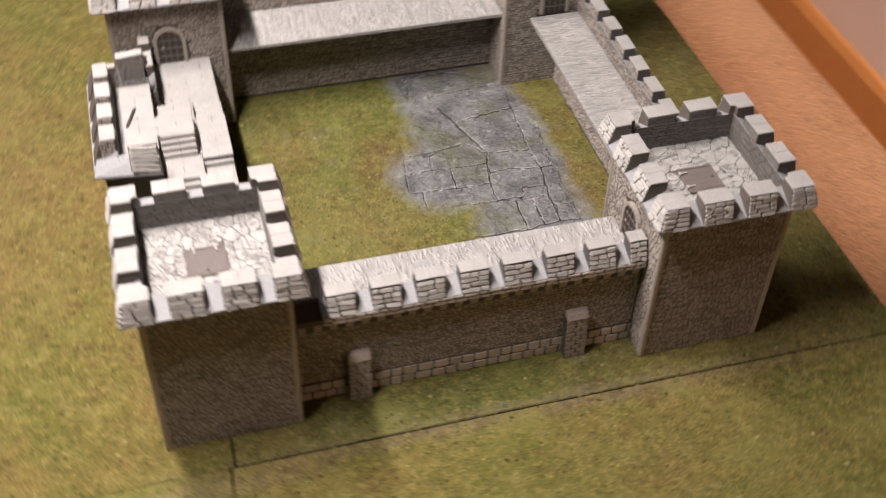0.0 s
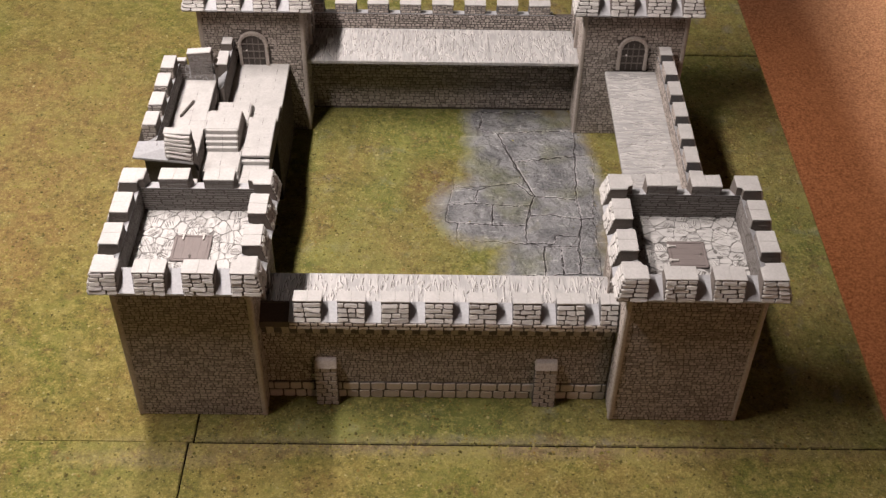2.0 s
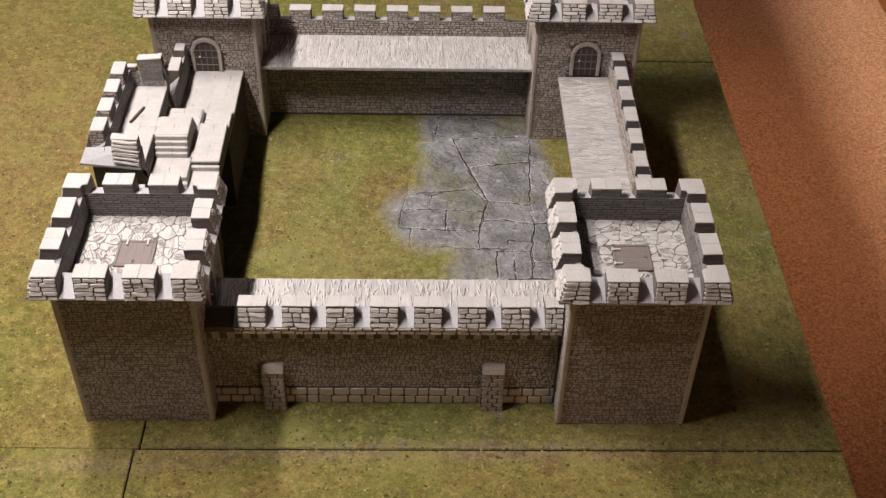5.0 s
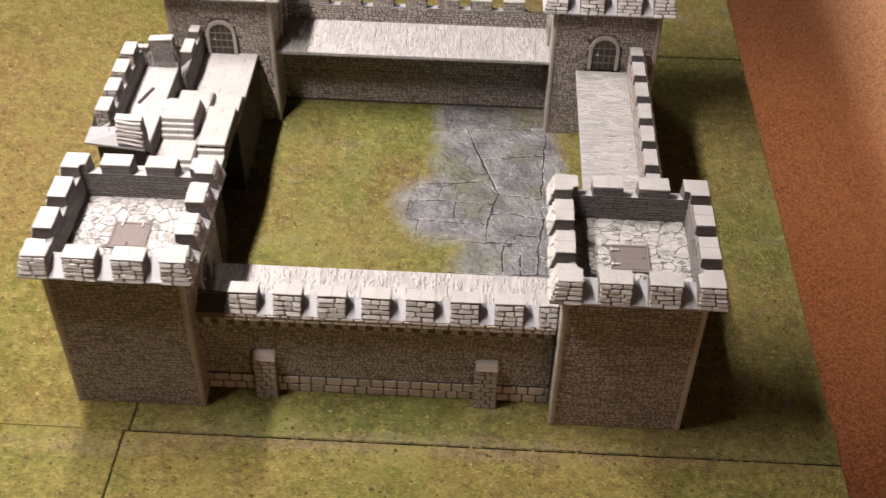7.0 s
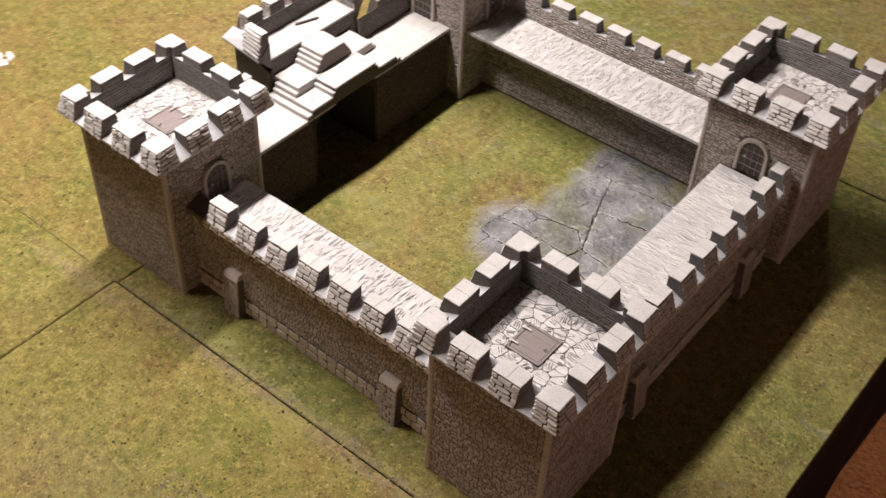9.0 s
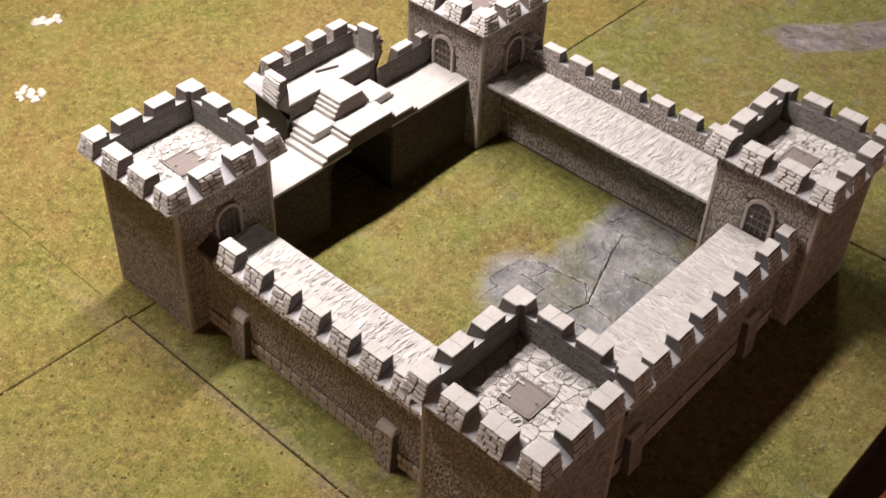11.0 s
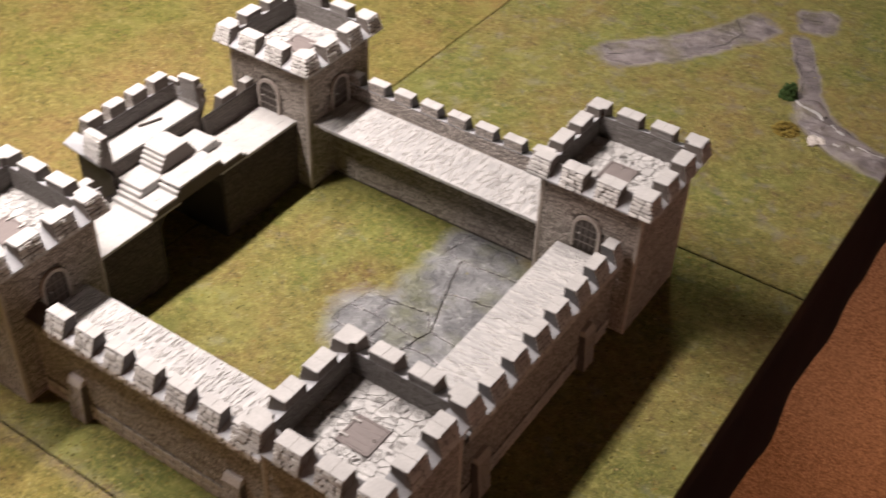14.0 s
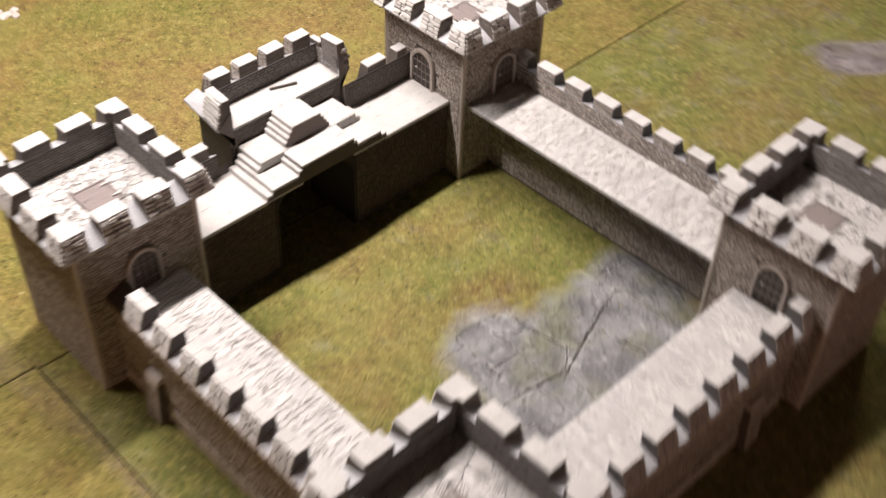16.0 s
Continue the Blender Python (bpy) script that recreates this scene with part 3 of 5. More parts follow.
def chisel_marks(parent, x0, x1, y0, y1, z, rng, count):
    """Short strokes cut across a walk: pale ridges, each with a dark groove beside it, and full-width slab joints."""
    ridges, grooves, within = ([], []), ([], []), ((x0, x1), (y0, y1))
    for _ in range(count):
        cx, cy = rng.uniform(x0, x1), rng.uniform(y0, y1)
        half, a = rng.uniform(0.02, 0.07), rng.gauss(0, 0.14) + (rng.choice((-0.6, 0.6)) if rng.random() < 0.12 else 0)
        wide = rng.uniform(0.003, 0.0062)
        stroke(ridges, cx, cy, z, half, wide, rng.uniform(0.004, 0.008), a, within)
        if rng.random() < 0.92:
            stroke(grooves, cx + wide + 0.003, cy + rng.uniform(-0.01, 0.01), z, half * rng.uniform(0.6, 1.0), rng.uniform(0.0022, 0.0052), 0.0014, a + rng.gauss(0, 0.05), within)
    x = x0 + rng.uniform(0.05, 0.2)
    while x < x1 - 0.05:
        stroke(grooves, x, (y0 + y1) / 2 + rng.uniform(-0.12, 0.12), z, (y1 - y0) * rng.uniform(0.3, 0.5), 0.0030, 0.0016, rng.gauss(0, 0.04), within)
        x += rng.uniform(0.16, 0.36)
    strokes("ridge_relief", ridges, M_RIDGE, parent)
    strokes("groove_relief", grooves, M_GROOVE, parent)


# ---- towers ----
B, L, IN = 0.555, 0.68, 0.485  # half widths: body, lip, inside of the parapet
ZLIP, ZTOP, ZFLOOR = 1.61, 1.82, 1.48
TOPO, IM = 0.632, IN + 0.004


def arch_outline(w, spring, top, n=8):
    pts = [(-w, 0), (w, 0), (w, spring)]
    pts += [(w * math.cos(math.pi * k / n), spring + (top - spring) * math.sin(math.pi * k / n)) for k in range(1, n)]
    return pts + [(-w, spring)]


def arched_door(parent, turn, dist, z):
    """A round-headed door in a stone surround on a tower face."""
    m = pose(0, 0, z * K, 0, 0, turn) @ Matrix.Translation((0, -dist * K, 0))
    leaf = bmesh.new()
    hull(leaf, [(x, 0.01, y) for x, y in arch_outline(0.125, 0.25, 0.38)], [(x, -0.016, y) for x, y in arch_outline(0.125, 0.25, 0.38)])
    door = part("door", leaf, M_DOOR, parent, "dark arched studded door")
    door.matrix_basis = m
    for x in (-0.062, 0.0, 0.062):
        part("strap", box(x - 0.005, -0.026, 0.01, x + 0.005, -0.014, 0.34, bevel=0.002), M_STRAP, door)
    for y in (0.09, 0.18, 0.27):
        part("strap", box(-0.12, -0.026, y - 0.006, 0.12, -0.014, y + 0.006, bevel=0.002), M_STRAP, door)
    part("knob", soft(box(-0.078, -0.04, 0.19, -0.062, -0.02, 0.206), 0.003), M_HINGE, door)
    outer, inner = arch_outline(0.163, 0.25, 0.42, 10), arch_outline(0.125, 0.25, 0.38, 10)
    for k in range(1, len(outer) - 0):
        a, b = outer[k], outer[(k + 1) % len(outer)]
        c, d = inner[(k + 1) % len(inner)], inner[k]
        if k == len(outer) - 1:
            a, b, c, d = outer[-1], outer[0], inner[0], inner[-1]
        bm = hull(bmesh.new(), [(x, 0.01, y) for x, y in (a, b, c, d)], [(x, -0.034, y) for x, y in (a, b, c, d)])
        st = part("surround_stone", soft(bm, 0.006), M_WALL, parent)
        st.matrix_basis = m


def uneven(rng, wide, more=0.0):
    """A course stone's own width, stand-out and height, laid a little askew."""
    return Matrix.Rotation(math.radians(rng.uniform(-2.2, 2.2)), 4, "Y") @ Matrix.Diagonal((wide, rng.uniform(0.75, 1.55), rng.uniform(0.80, 0.93) + more, 1))


def cap_pair(mer, turn, x0, x1, y0, y1, top):
    """The coping of a merlon: two pale stones side by side."""
    mid = (x0 + x1) / 2
    for a, b in ((x0 - 0.002, mid - 0.0004), (mid + 0.0004, x1 + 0.002)):
        bm = knocked(soft(box(a, y0, top - 0.012, b, y1, top + 0.002), 0.0028), 0.005)
        bm.transform(turn)
        part("cap", bm, M_PALE, mer)


def build_tower():
    rng = random.Random(11)
    t = thing("castle_tower", "square grey stone model castle tower with slate-coursed battlements", "castle tower", group="corner towers of the castle")
    part("body", box(-B, -B, 0, B, B, ZFLOOR - 0.06), M_MORTAR, t)
    faces = []
    for k in range(4):
        a = math.radians(90 * k)
        along, out = Vector((math.cos(a), math.sin(a), 0)), Vector((math.sin(a), -math.cos(a), 0))
        faces.append((out * B - along * (B - 0.03), along, out, 2 * B - 0.06, 0.0, 1.57))
    door_gap = ((B - 0.18, B + 0.12, 0.87, 1.13), (B - 0.16, B + 0.10, 1.13, 1.22), (B - 0.11, B + 0.05, 1.22, 1.30))
    rubble("brickwork", t, faces[:1] + faces[3:], M_WALL, 0.029, rng, 0.005)
    rubble("brickwork", t, faces[1:3], M_WALL, 0.029, rng, 0.005, skip=door_gap)
    for sx in (-1, 1):
        for sy in (-1, 1):
            x0, y0 = sx * (B + 0.012), sy * (B + 0.012)
            part("corner_strip", box(min(x0, x0 - sx * 0.05), min(y0, y0 - sy * 0.05), 0, max(x0, x0 - sx * 0.05), max(y0, y0 - sy * 0.05), 1.585, bevel=0.012), M_WALL, t)
    # parapet: a sloped ring of sills, with merlons on it
    o, i, s = L, IN, 0.60
    ring = lambda h: [(-h, -h), (h, -h), (h, h), (-h, h)]
    bm = bmesh.new()
    loops = [[bm.verts.new((x, y, z)) for x, y in ring(h)] for h, z in ((o, ZLIP), (o, ZLIP + 0.02), (i, ZTOP - 0.095), (i, ZFLOOR - 0.02))]
    for a, b in zip(loops, loops[1:]):
        for k in range(4):
            bm.faces.new((a[k], a[(k + 1) % 4], b[(k + 1) % 4], b[k]))
    part("parapet", bm, M_SILL, t, "blue-grey sloped sills between the merlons")
    bm = bmesh.new()
    loops = [[bm.verts.new((x, y, z)) for x, y in ring(h)] for h, z in ((B, ZFLOOR - 0.06), (B, 1.54), (o, ZLIP))]
    for a, b in zip(loops, loops[1:]):
        for k in range(4):
            bm.faces.new((a[k], a[(k + 1) % 4], b[(k + 1) % 4], b[k]))
    part("corbel", bm, M_MORTAR, t)
    part("roof_bed", box(-IN, -IN, ZFLOOR - 0.06, IN, IN, ZFLOOR - 0.008), M_GROOVE, t)
    # inner facing of the parapet in thin courses
    inner = []
    for k in range(4):
        a = math.radians(90 * k)
        along, out = Vector((math.cos(a), math.sin(a), 0)), Vector((-math.sin(a), math.cos(a), 0))
        inner.append((-out * IN - along * IN, along, out, 2 * IN, ZFLOOR, ZTOP - 0.10))
    bm = bmesh.new()
    loops = [[bm.verts.new((x, y, z)) for x, y in ring(h)] for h, z in ((IN - 0.0015, ZTOP - 0.098), (IN - 0.0015, ZFLOOR - 0.02))]
    for k in range(4):
        bm.faces.new((loops[0][k], loops[0][(k + 1) % 4], loops[1][(k + 1) % 4], loops[1][k]))
    part("inner_bed", bm, M_MORTAR, t)
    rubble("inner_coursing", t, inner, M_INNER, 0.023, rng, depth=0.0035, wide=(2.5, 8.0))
    # merlons: two a side and one on each corner
    slope = L - TOPO
    zb, h = ZLIP + 0.015, ZTOP - ZLIP - 0.015
    mids = [(-0.315, -0.065), (0.065, 0.315)]
    courses = 5
    ch = (h - 0.008) / courses
    bricks = [brick_mesh("course_stone", 0.125, ch, 0.013, M_BRICK, rng, slope * ch / h, 0.16) for _ in range(9)]
    for k in range(4):
        turn = Matrix.Rotation(math.radians(90 * k), 4, "Z")
        for x0, x1 in mids:
            bm = hull(bmesh.new(), [(x0, -L + 0.004, zb), (x1, -L + 0.004, zb), (x1, -IM, zb), (x0, -IM, zb)], [(x0, -TOPO, ZTOP - 0.012), (x1, -TOPO, ZTOP - 0.012), (x1, -IM, ZTOP - 0.012), (x0, -IM, ZTOP - 0.012)])
            bm.transform(turn)
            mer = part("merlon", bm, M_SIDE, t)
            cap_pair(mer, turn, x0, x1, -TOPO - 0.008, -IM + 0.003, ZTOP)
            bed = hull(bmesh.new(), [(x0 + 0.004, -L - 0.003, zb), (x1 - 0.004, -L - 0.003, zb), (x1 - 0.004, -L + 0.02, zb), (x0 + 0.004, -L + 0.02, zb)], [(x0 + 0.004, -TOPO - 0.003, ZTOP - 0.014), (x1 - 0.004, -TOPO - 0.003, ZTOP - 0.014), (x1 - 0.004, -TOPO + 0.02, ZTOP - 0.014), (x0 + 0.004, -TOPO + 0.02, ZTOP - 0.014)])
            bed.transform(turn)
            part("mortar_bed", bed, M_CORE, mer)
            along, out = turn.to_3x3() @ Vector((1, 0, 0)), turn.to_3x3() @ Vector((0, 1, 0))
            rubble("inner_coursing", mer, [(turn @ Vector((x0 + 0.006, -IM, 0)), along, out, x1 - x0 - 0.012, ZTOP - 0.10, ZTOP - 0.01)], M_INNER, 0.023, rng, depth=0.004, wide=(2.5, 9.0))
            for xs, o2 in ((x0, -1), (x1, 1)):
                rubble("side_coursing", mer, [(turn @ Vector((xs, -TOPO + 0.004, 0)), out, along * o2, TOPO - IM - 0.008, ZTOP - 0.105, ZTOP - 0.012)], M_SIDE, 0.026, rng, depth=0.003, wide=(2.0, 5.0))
            for c in range(courses):
                share = (rng.uniform(0.30, 0.70),) if rng.random() < 0.5 else (rng.uniform(0.2, 0.42), rng.uniform(0.58, 0.8))
                cuts = [x0, *(x0 + (x1 - x0) * p for p in share), x1]
                for a, b in zip(cuts, cuts[1:]):
                    ob = linked("course_stone", rng.choice(bricks), mer)
                    ob.matrix_basis = turn @ Matrix.Translation(Vector(((a + b) / 2, -L + slope * c / courses, zb + c * ch)) * K) @ uneven(rng, (b - a - 0.008) / 0.125)
        e = 0.44
        low = [(L - 0.004, L - 0.004), (e, L - 0.004), (e, IM), (IM, IM), (IM, e), (L - 0.004, e)]
        top = [(TOPO, TOPO), (e, TOPO), (e, IM), (IM, IM), (IM, e), (TOPO, e)]
        bm = hull(bmesh.new(), [(x, y, zb) for x, y in low], [(x, y, ZTOP - 0.012) for x, y in top])
        bm.transform(turn)
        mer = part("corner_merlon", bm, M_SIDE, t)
        q, i2, e2 = TOPO + 0.008, IM - 0.003, e - 0.002
        bm = prism([(q, q), (e2, q), (e2, i2), (i2, i2), (i2, e2), (q, e2)], ZTOP - 0.010, ZTOP + 0.002)
        bm.transform(turn)
        part("cap", knocked(soft(bm, 0.007), 0.005), M_PALE, mer)
        bed = hull(bmesh.new(), [(x, y, zb) for x, y in ((L + 0.003, L + 0.003), (e + 0.004, L + 0.003), (e + 0.004, L - 0.03), (L - 0.03, L - 0.03), (L - 0.03, e + 0.004), (L + 0.003, e + 0.004))],
                   [(x, y, ZTOP - 0.014) for x, y in ((TOPO + 0.003, TOPO + 0.003), (e + 0.004, TOPO + 0.003), (e + 0.004, TOPO - 0.03), (TOPO - 0.03, TOPO - 0.03), (TOPO - 0.03, e + 0.004), (TOPO + 0.003, e + 0.004))])
        bed.transform(turn)
        part("mortar_bed", bed, M_CORE, mer)
        for side in (0, 1):
            for c in range(courses):
                u = L - slope * c / courses
                m = turn @ (Matrix.Rotation(math.radians(90), 4, "Z") if side == 0 else Matrix.Rotation(math.radians(180), 4, "Z"))
                a, b = (e, u) if side == 0 else (-u, -e)
                f = rng.uniform(0.35, 0.65)
                for p, q in ((a, a + (b - a) * f), (a + (b - a) * f, b)):
                    ob = linked("course_stone", rng.choice(bricks), mer)
                    ob.matrix_basis = m @ Matrix.Translation(Vector(((p + q) / 2, -u, zb + c * ch)) * K) @ uneven(rng, (q - p - 0.006) / 0.125)
    # roof flags: irregular stones round the hatch
    ridges, grooves, within = ([], []), ([], []), ((-IN + 0.004, IN - 0.004),) * 2
    pts = [(x * 0.125 + rng.uniform(-0.06, 0.06) + 0.03 * (y % 2), y * 0.105 + rng.uniform(-0.045, 0.045)) for x in range(-4, 5) for y in range(-5, 6)]
    for poly in cells(pts, [(-IN, -IN), (IN, -IN), (IN, IN), (-IN, IN)]):
        c = sum(poly, Vector((0, 0))) / len(poly)
        if max(abs(v.x) for v in poly) > 0.158 or max(abs(v.y) for v in poly) > 0.158:
            side = Vector((math.copysign(1, c.x), 0)) if abs(c.x) >= abs(c.y) else Vector((0, math.copysign(1, c.y)))
            if max(abs(c.x), abs(c.y)) < 0.158 or any(max(abs(v.x), abs(v.y)) < 0.157 for v in poly):
                poly = clip_half(poly, side * 0.158, -side)
        else:
            continue
        if len(poly) < 3 or abs(sum(p.x * q.y - q.x * p.y for p, q in zip(poly, poly[1:] + poly[:1]))) < 0.0012:
            continue
        part("flagstone", slab(rounded(wander(poly, 0.09, 0.02)), 0.0010, ZFLOOR - 0.014, ZFLOOR, rng, 0.002), M_FLAG, t)
        # some stones are cut with a few parallel strokes
        mid = sum(poly, Vector((0, 0))) / len(poly)
        reach = min((p - mid).length for p in poly)
        if rng.random() < 0.62 and reach > 0.03:
            a, count = rng.uniform(0, 3.14), rng.randint(2, 4)
            for k in range(count):
                off = (k - (count - 1) / 2) * 0.020 + rng.uniform(-0.003, 0.003)
                cx, cy, half = mid.x + off * math.cos(a), mid.y - off * math.sin(a), reach * rng.uniform(0.55, 0.9)
                stroke(ridges, cx, cy, ZFLOOR, half, rng.uniform(0.003, 0.005), rng.uniform(0.005, 0.008), a, within)
                stroke(grooves, cx + 0.007 * math.cos(a), cy - 0.007 * math.sin(a), ZFLOOR, half, rng.uniform(0.002, 0.0035), 0.0025, a + rng.gauss(0, 0.06), within)
    strokes("ridge_relief", ridges, M_RIDGE, t)
    strokes("groove_relief", grooves, M_GROOVE, t)
    # trapdoor with two hinges on its far side and a ring
    hatch = part("hatch_frame", soft(box(-0.155, -0.155, ZFLOOR - 0.013, 0.155, 0.155, ZFLOOR + 0.006), 0.003), M_HATCH, t, "brown-grey wooden trapdoor")
    for k in range(4):
        part("plank", soft(box(-0.13 + 0.065 * k + 0.0003, -0.13, ZFLOOR, -0.13 + 0.065 * (k + 1) - 0.0003, 0.13, ZFLOOR + 0.010), 0.0007), M_HATCH, hatch)
    for x in (-0.085, 0.085):
        bm = box(x - 0.006, 0.09, ZFLOOR + 0.010, x + 0.008, 0.165, ZFLOOR + 0.025)
        box(x - 0.017, 0.148, ZFLOOR + 0.004, x + 0.017, 0.165, ZFLOOR + 0.027, bm)
        part("hinge", bm, M_HINGE, hatch, "pale strap hinge")
    bm = bmesh.new()
    bmesh.ops.create_circle(bm, segments=10, radius=0.013)
    tube = bmesh.ops.extrude_edge_only(bm, edges=bm.edges[:])
    for v in tube["geom"]:
        if isinstance(v, bmesh.types.BMVert):
            v.co.z += 0.008
    bmesh.ops.solidify(bm, geom=bm.faces[:], thickness=0.005)
    part("ring", bm, M_HINGE, hatch, "pale iron ring", at=(0, -0.105, ZFLOOR + 0.0105))
    # the frame's raised rim
    for k in range(4):
        bm = soft(box(-0.157, -0.157, ZFLOOR, 0.157, -0.136, ZFLOOR + 0.013), 0.003)
        bm.transform(Matrix.Rotation(math.radians(90 * k), 4, "Z"))
        part("rim", bm, M_HATCH, hatch)
    # hollows worn into three of the flags
    for x, y, a in ((-0.25, -0.06, 0.4), (-0.025, -0.262, 1.3), (0.04, -0.235, 0.2)):
        bm = bmesh.new()
        bmesh.ops.create_circle(bm, cap_ends=True, segments=10, radius=1)
        bm.transform(Matrix.Rotation(a, 4, "Z") @ Matrix.Diagonal((0.026, 0.015, 1, 1)))
        part("hollow", bm, M_GROOVE, t, at=(x, y, ZFLOOR + 0.003))
    arched_door(t, 90, B + 0.004, 0.885)
    arched_door(t, 180, B + 0.004, 0.885)
    return t


tower = build_tower()
tower.matrix_basis = pose(0.045 * K, 0.845 * K, 0, 0, 0, 0)
for x, y, turn in ((4.17, 0.835, 90), (4.185, 5.00, 180), (0.075, 5.005, 270)):
    copy_thing(tower, pose(x * K, y * K, 0, 0, 0, turn))

# ---- curtain walls ----


def build_wall(length, inner, seed):
    """Local: x along, y=0 the outer foot, +y inwards."""
    rng = random.Random(seed)
    w = thing("castle_wall", "grey stone model curtain wall with a pale walkway and merlons", "castle wall", group="curtain walls of the castle")
    part("core", box(0, 0.03, 0, length, inner - 0.35, 0.87), M_MORTAR, w)
    part("walkway", box(0, 0.12, 0.845, length, inner, 0.89, bevel=0.006), M_WALK, w, "pale scratched wall-walk")
    chisel_marks(w, 0.02, length - 0.02, 0.19, inner - 0.02, 0.89, rng, int(330 * length * (inner - 0.2)))
    rubble("rubble_face", w, [((0, 0.03, 0), (1, 0, 0), (0, -1, 0), length, 0.2, 0.86)], M_WALL, 0.029, rng, 0.0055, wide=(1.0, 2.0))
    # inner stones start above the ground so dark mortar draws the foot shadow
    rubble("inner_rubble_face", w, [((0, inner - 0.35, 0), (1, 0, 0), (0, 1, 0), length, 0.024, 0.85)], M_WALL, 0.034, rng, 0.010)
    # plinth of two courses of larger blocks
    part("plinth_bed", box(0, 0.018, 0, length, 0.05, 0.198), M_CORE, w)
    block = [brick_mesh("plinth_block", 0.16, 0.093, 0.012, M_PLINTH, rng, 0, 0.07) for _ in range(4)]
    for c in range(2):
        x = -0.08 * c
        while x < length - 0.02:
            d = rng.uniform(0.09, 0.15)
            a, b = max(x, 0), min(x + d, length)
            x += d
            if b - a > 0.03:
                ob = linked("plinth_block", rng.choice(block), w)
                ob.matrix_basis = Matrix.Translation(Vector(((a + b) / 2, 0.022, 0.004 + 0.1 * c)) * K) @ Matrix.Diagonal(((b - a - 0.009) / 0.16, 1, 1, 1))
    # corbel table
    lip, sill, SI, IW = 0.945, 1.022, 1.09, 0.15
    dark = 0.25
    # first stretch of parapet in dark colour, standing for the tower's shadow
    bm = hull(bmesh.new(), [(0, -0.02, lip), (0, -0.02, sill - 0.02), (0, IW, SI - 0.02), (0, IW, 0.87), (0, 0.03, 0.87)],
              [(dark, -0.02, lip), (dark, -0.02, sill - 0.02), (dark, IW, SI - 0.02), (dark, IW, 0.87), (dark, 0.03, 0.87)])
    part("parapet", bm, M_SHADED_STONE, w, "parapet beside the tower, darkened for the tower's shadow")
    bm = hull(bmesh.new(), [(dark, -0.034, lip), (dark, -0.034, sill), (dark, IW, SI), (dark, IW, 0.87), (dark, 0.03, 0.87)],
              [(length, -0.034, lip), (length, -0.034, sill), (length, IW, SI), (length, IW, 0.87), (length, 0.03, 0.87)])
    part("parapet", bm, M_SILL, w, "blue-grey sloped sills between the merlons")
    # dark strip that draws the shadow between the corbels
    part("corbel_back", box(0, 0.019, 0.83, length, 0.04, 0.944), M_CORE, w)
    n = int(length / 0.13)
    for k in range(n):
        x = 0.05 + k * 0.13
        bm = hull(bmesh.new(), [(x, 0.02, 0.825), (x + 0.062, 0.02, 0.825), (x + 0.062, 0.034, 0.825), (x, 0.034, 0.825)], [(x, -0.018, lip), (x + 0.062, -0.018, lip), (x + 0.062, 0.04, lip), (x, 0.04, lip)])
        part("corbel", bm, M_WALL, w)
    edge = [brick_mesh("lip_stone", 0.1, 0.037, 0.008, M_PLINTH, rng, 0, 0.2) for _ in range(5)]
    part("lip_bed", box(dark, -0.0365, lip - 0.003, length, -0.02, sill - 0.006), M_CORE, w)
    for row in range(2):
        x = dark
        while x < length - 0.03:
            d = rng.uniform(0.06, 0.13)
            b = min(x + d, length)
            ob = linked("lip_stone", rng.choice(edge), w)
            ob.matrix_basis = Matrix.Translation(Vector(((x + b) / 2, -0.036, lip - 0.004 + 0.040 * row)) * K) @ Matrix.Diagonal(((b - x - 0.006) / 0.1, 1, 1, 1))
            x = b
    # merlons
    z0, z1, y0, y1 = 1.022, 1.21, -0.032, 0.034
    stones = [brick_mesh("brick", 0.1, 0.0385, 0.010, M_BRICK, rng, (y1 - y0) * 0.0385 / (z1 - z0), 0.14) for _ in range(9)]
    k = 0
    while True:
        x0 = 0.295 + 0.365 * k
        x1 = min(x0 + 0.235, length)
        if x1 - x0 < 0.05:
            break
        k += 1
        bm = hull(bmesh.new(), [(x0, y0, z0), (x1, y0, z0), (x1, IW - 0.004, z0), (x0, IW - 0.004, z0)], [(x0, y1, z1 - 0.012), (x1, y1, z1 - 0.012), (x1, IW - 0.004, z1 - 0.012), (x0, IW - 0.004, z1 - 0.012)])
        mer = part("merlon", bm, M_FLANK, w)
        bed = hull(bmesh.new(), [(x0 + 0.004, y0 - 0.003, z0), (x1 - 0.004, y0 - 0.003, z0), (x1 - 0.004, y0 + 0.02, z0), (x0 + 0.004, y0 + 0.02, z0)], [(x0 + 0.004, y1 - 0.003, z1 - 0.012), (x1 - 0.004, y1 - 0.003, z1 - 0.012), (x1 - 0.004, y1 + 0.02, z1 - 0.012), (x0 + 0.004, y1 + 0.02, z1 - 0.012)])
        part("mortar_bed", bed, M_CORE, mer)
        lean = (y1 - y0) / (z1 - z0)
        for c in range(4):
            z = z0 + 0.004 + 0.0425 * c
            f = rng.uniform(0.3, 0.7)
            share = (f,) if rng.random() < 0.45 or x1 - x0 < 0.2 else (rng.uniform(0.22, 0.4), rng.uniform(0.58, 0.8))
            cuts = [x0, *(x0 + (x1 - x0) * p for p in share), x1]
            for a, b in zip(cuts, cuts[1:]):
                ob = linked("brick", rng.choice(stones), mer)
                ob.matrix_basis = Matrix.Translation(Vector(((a + b) / 2, y0 + lean * (z - z0), z)) * K) @ uneven(rng, (b - a - 0.0055) / 0.1, 0.06)
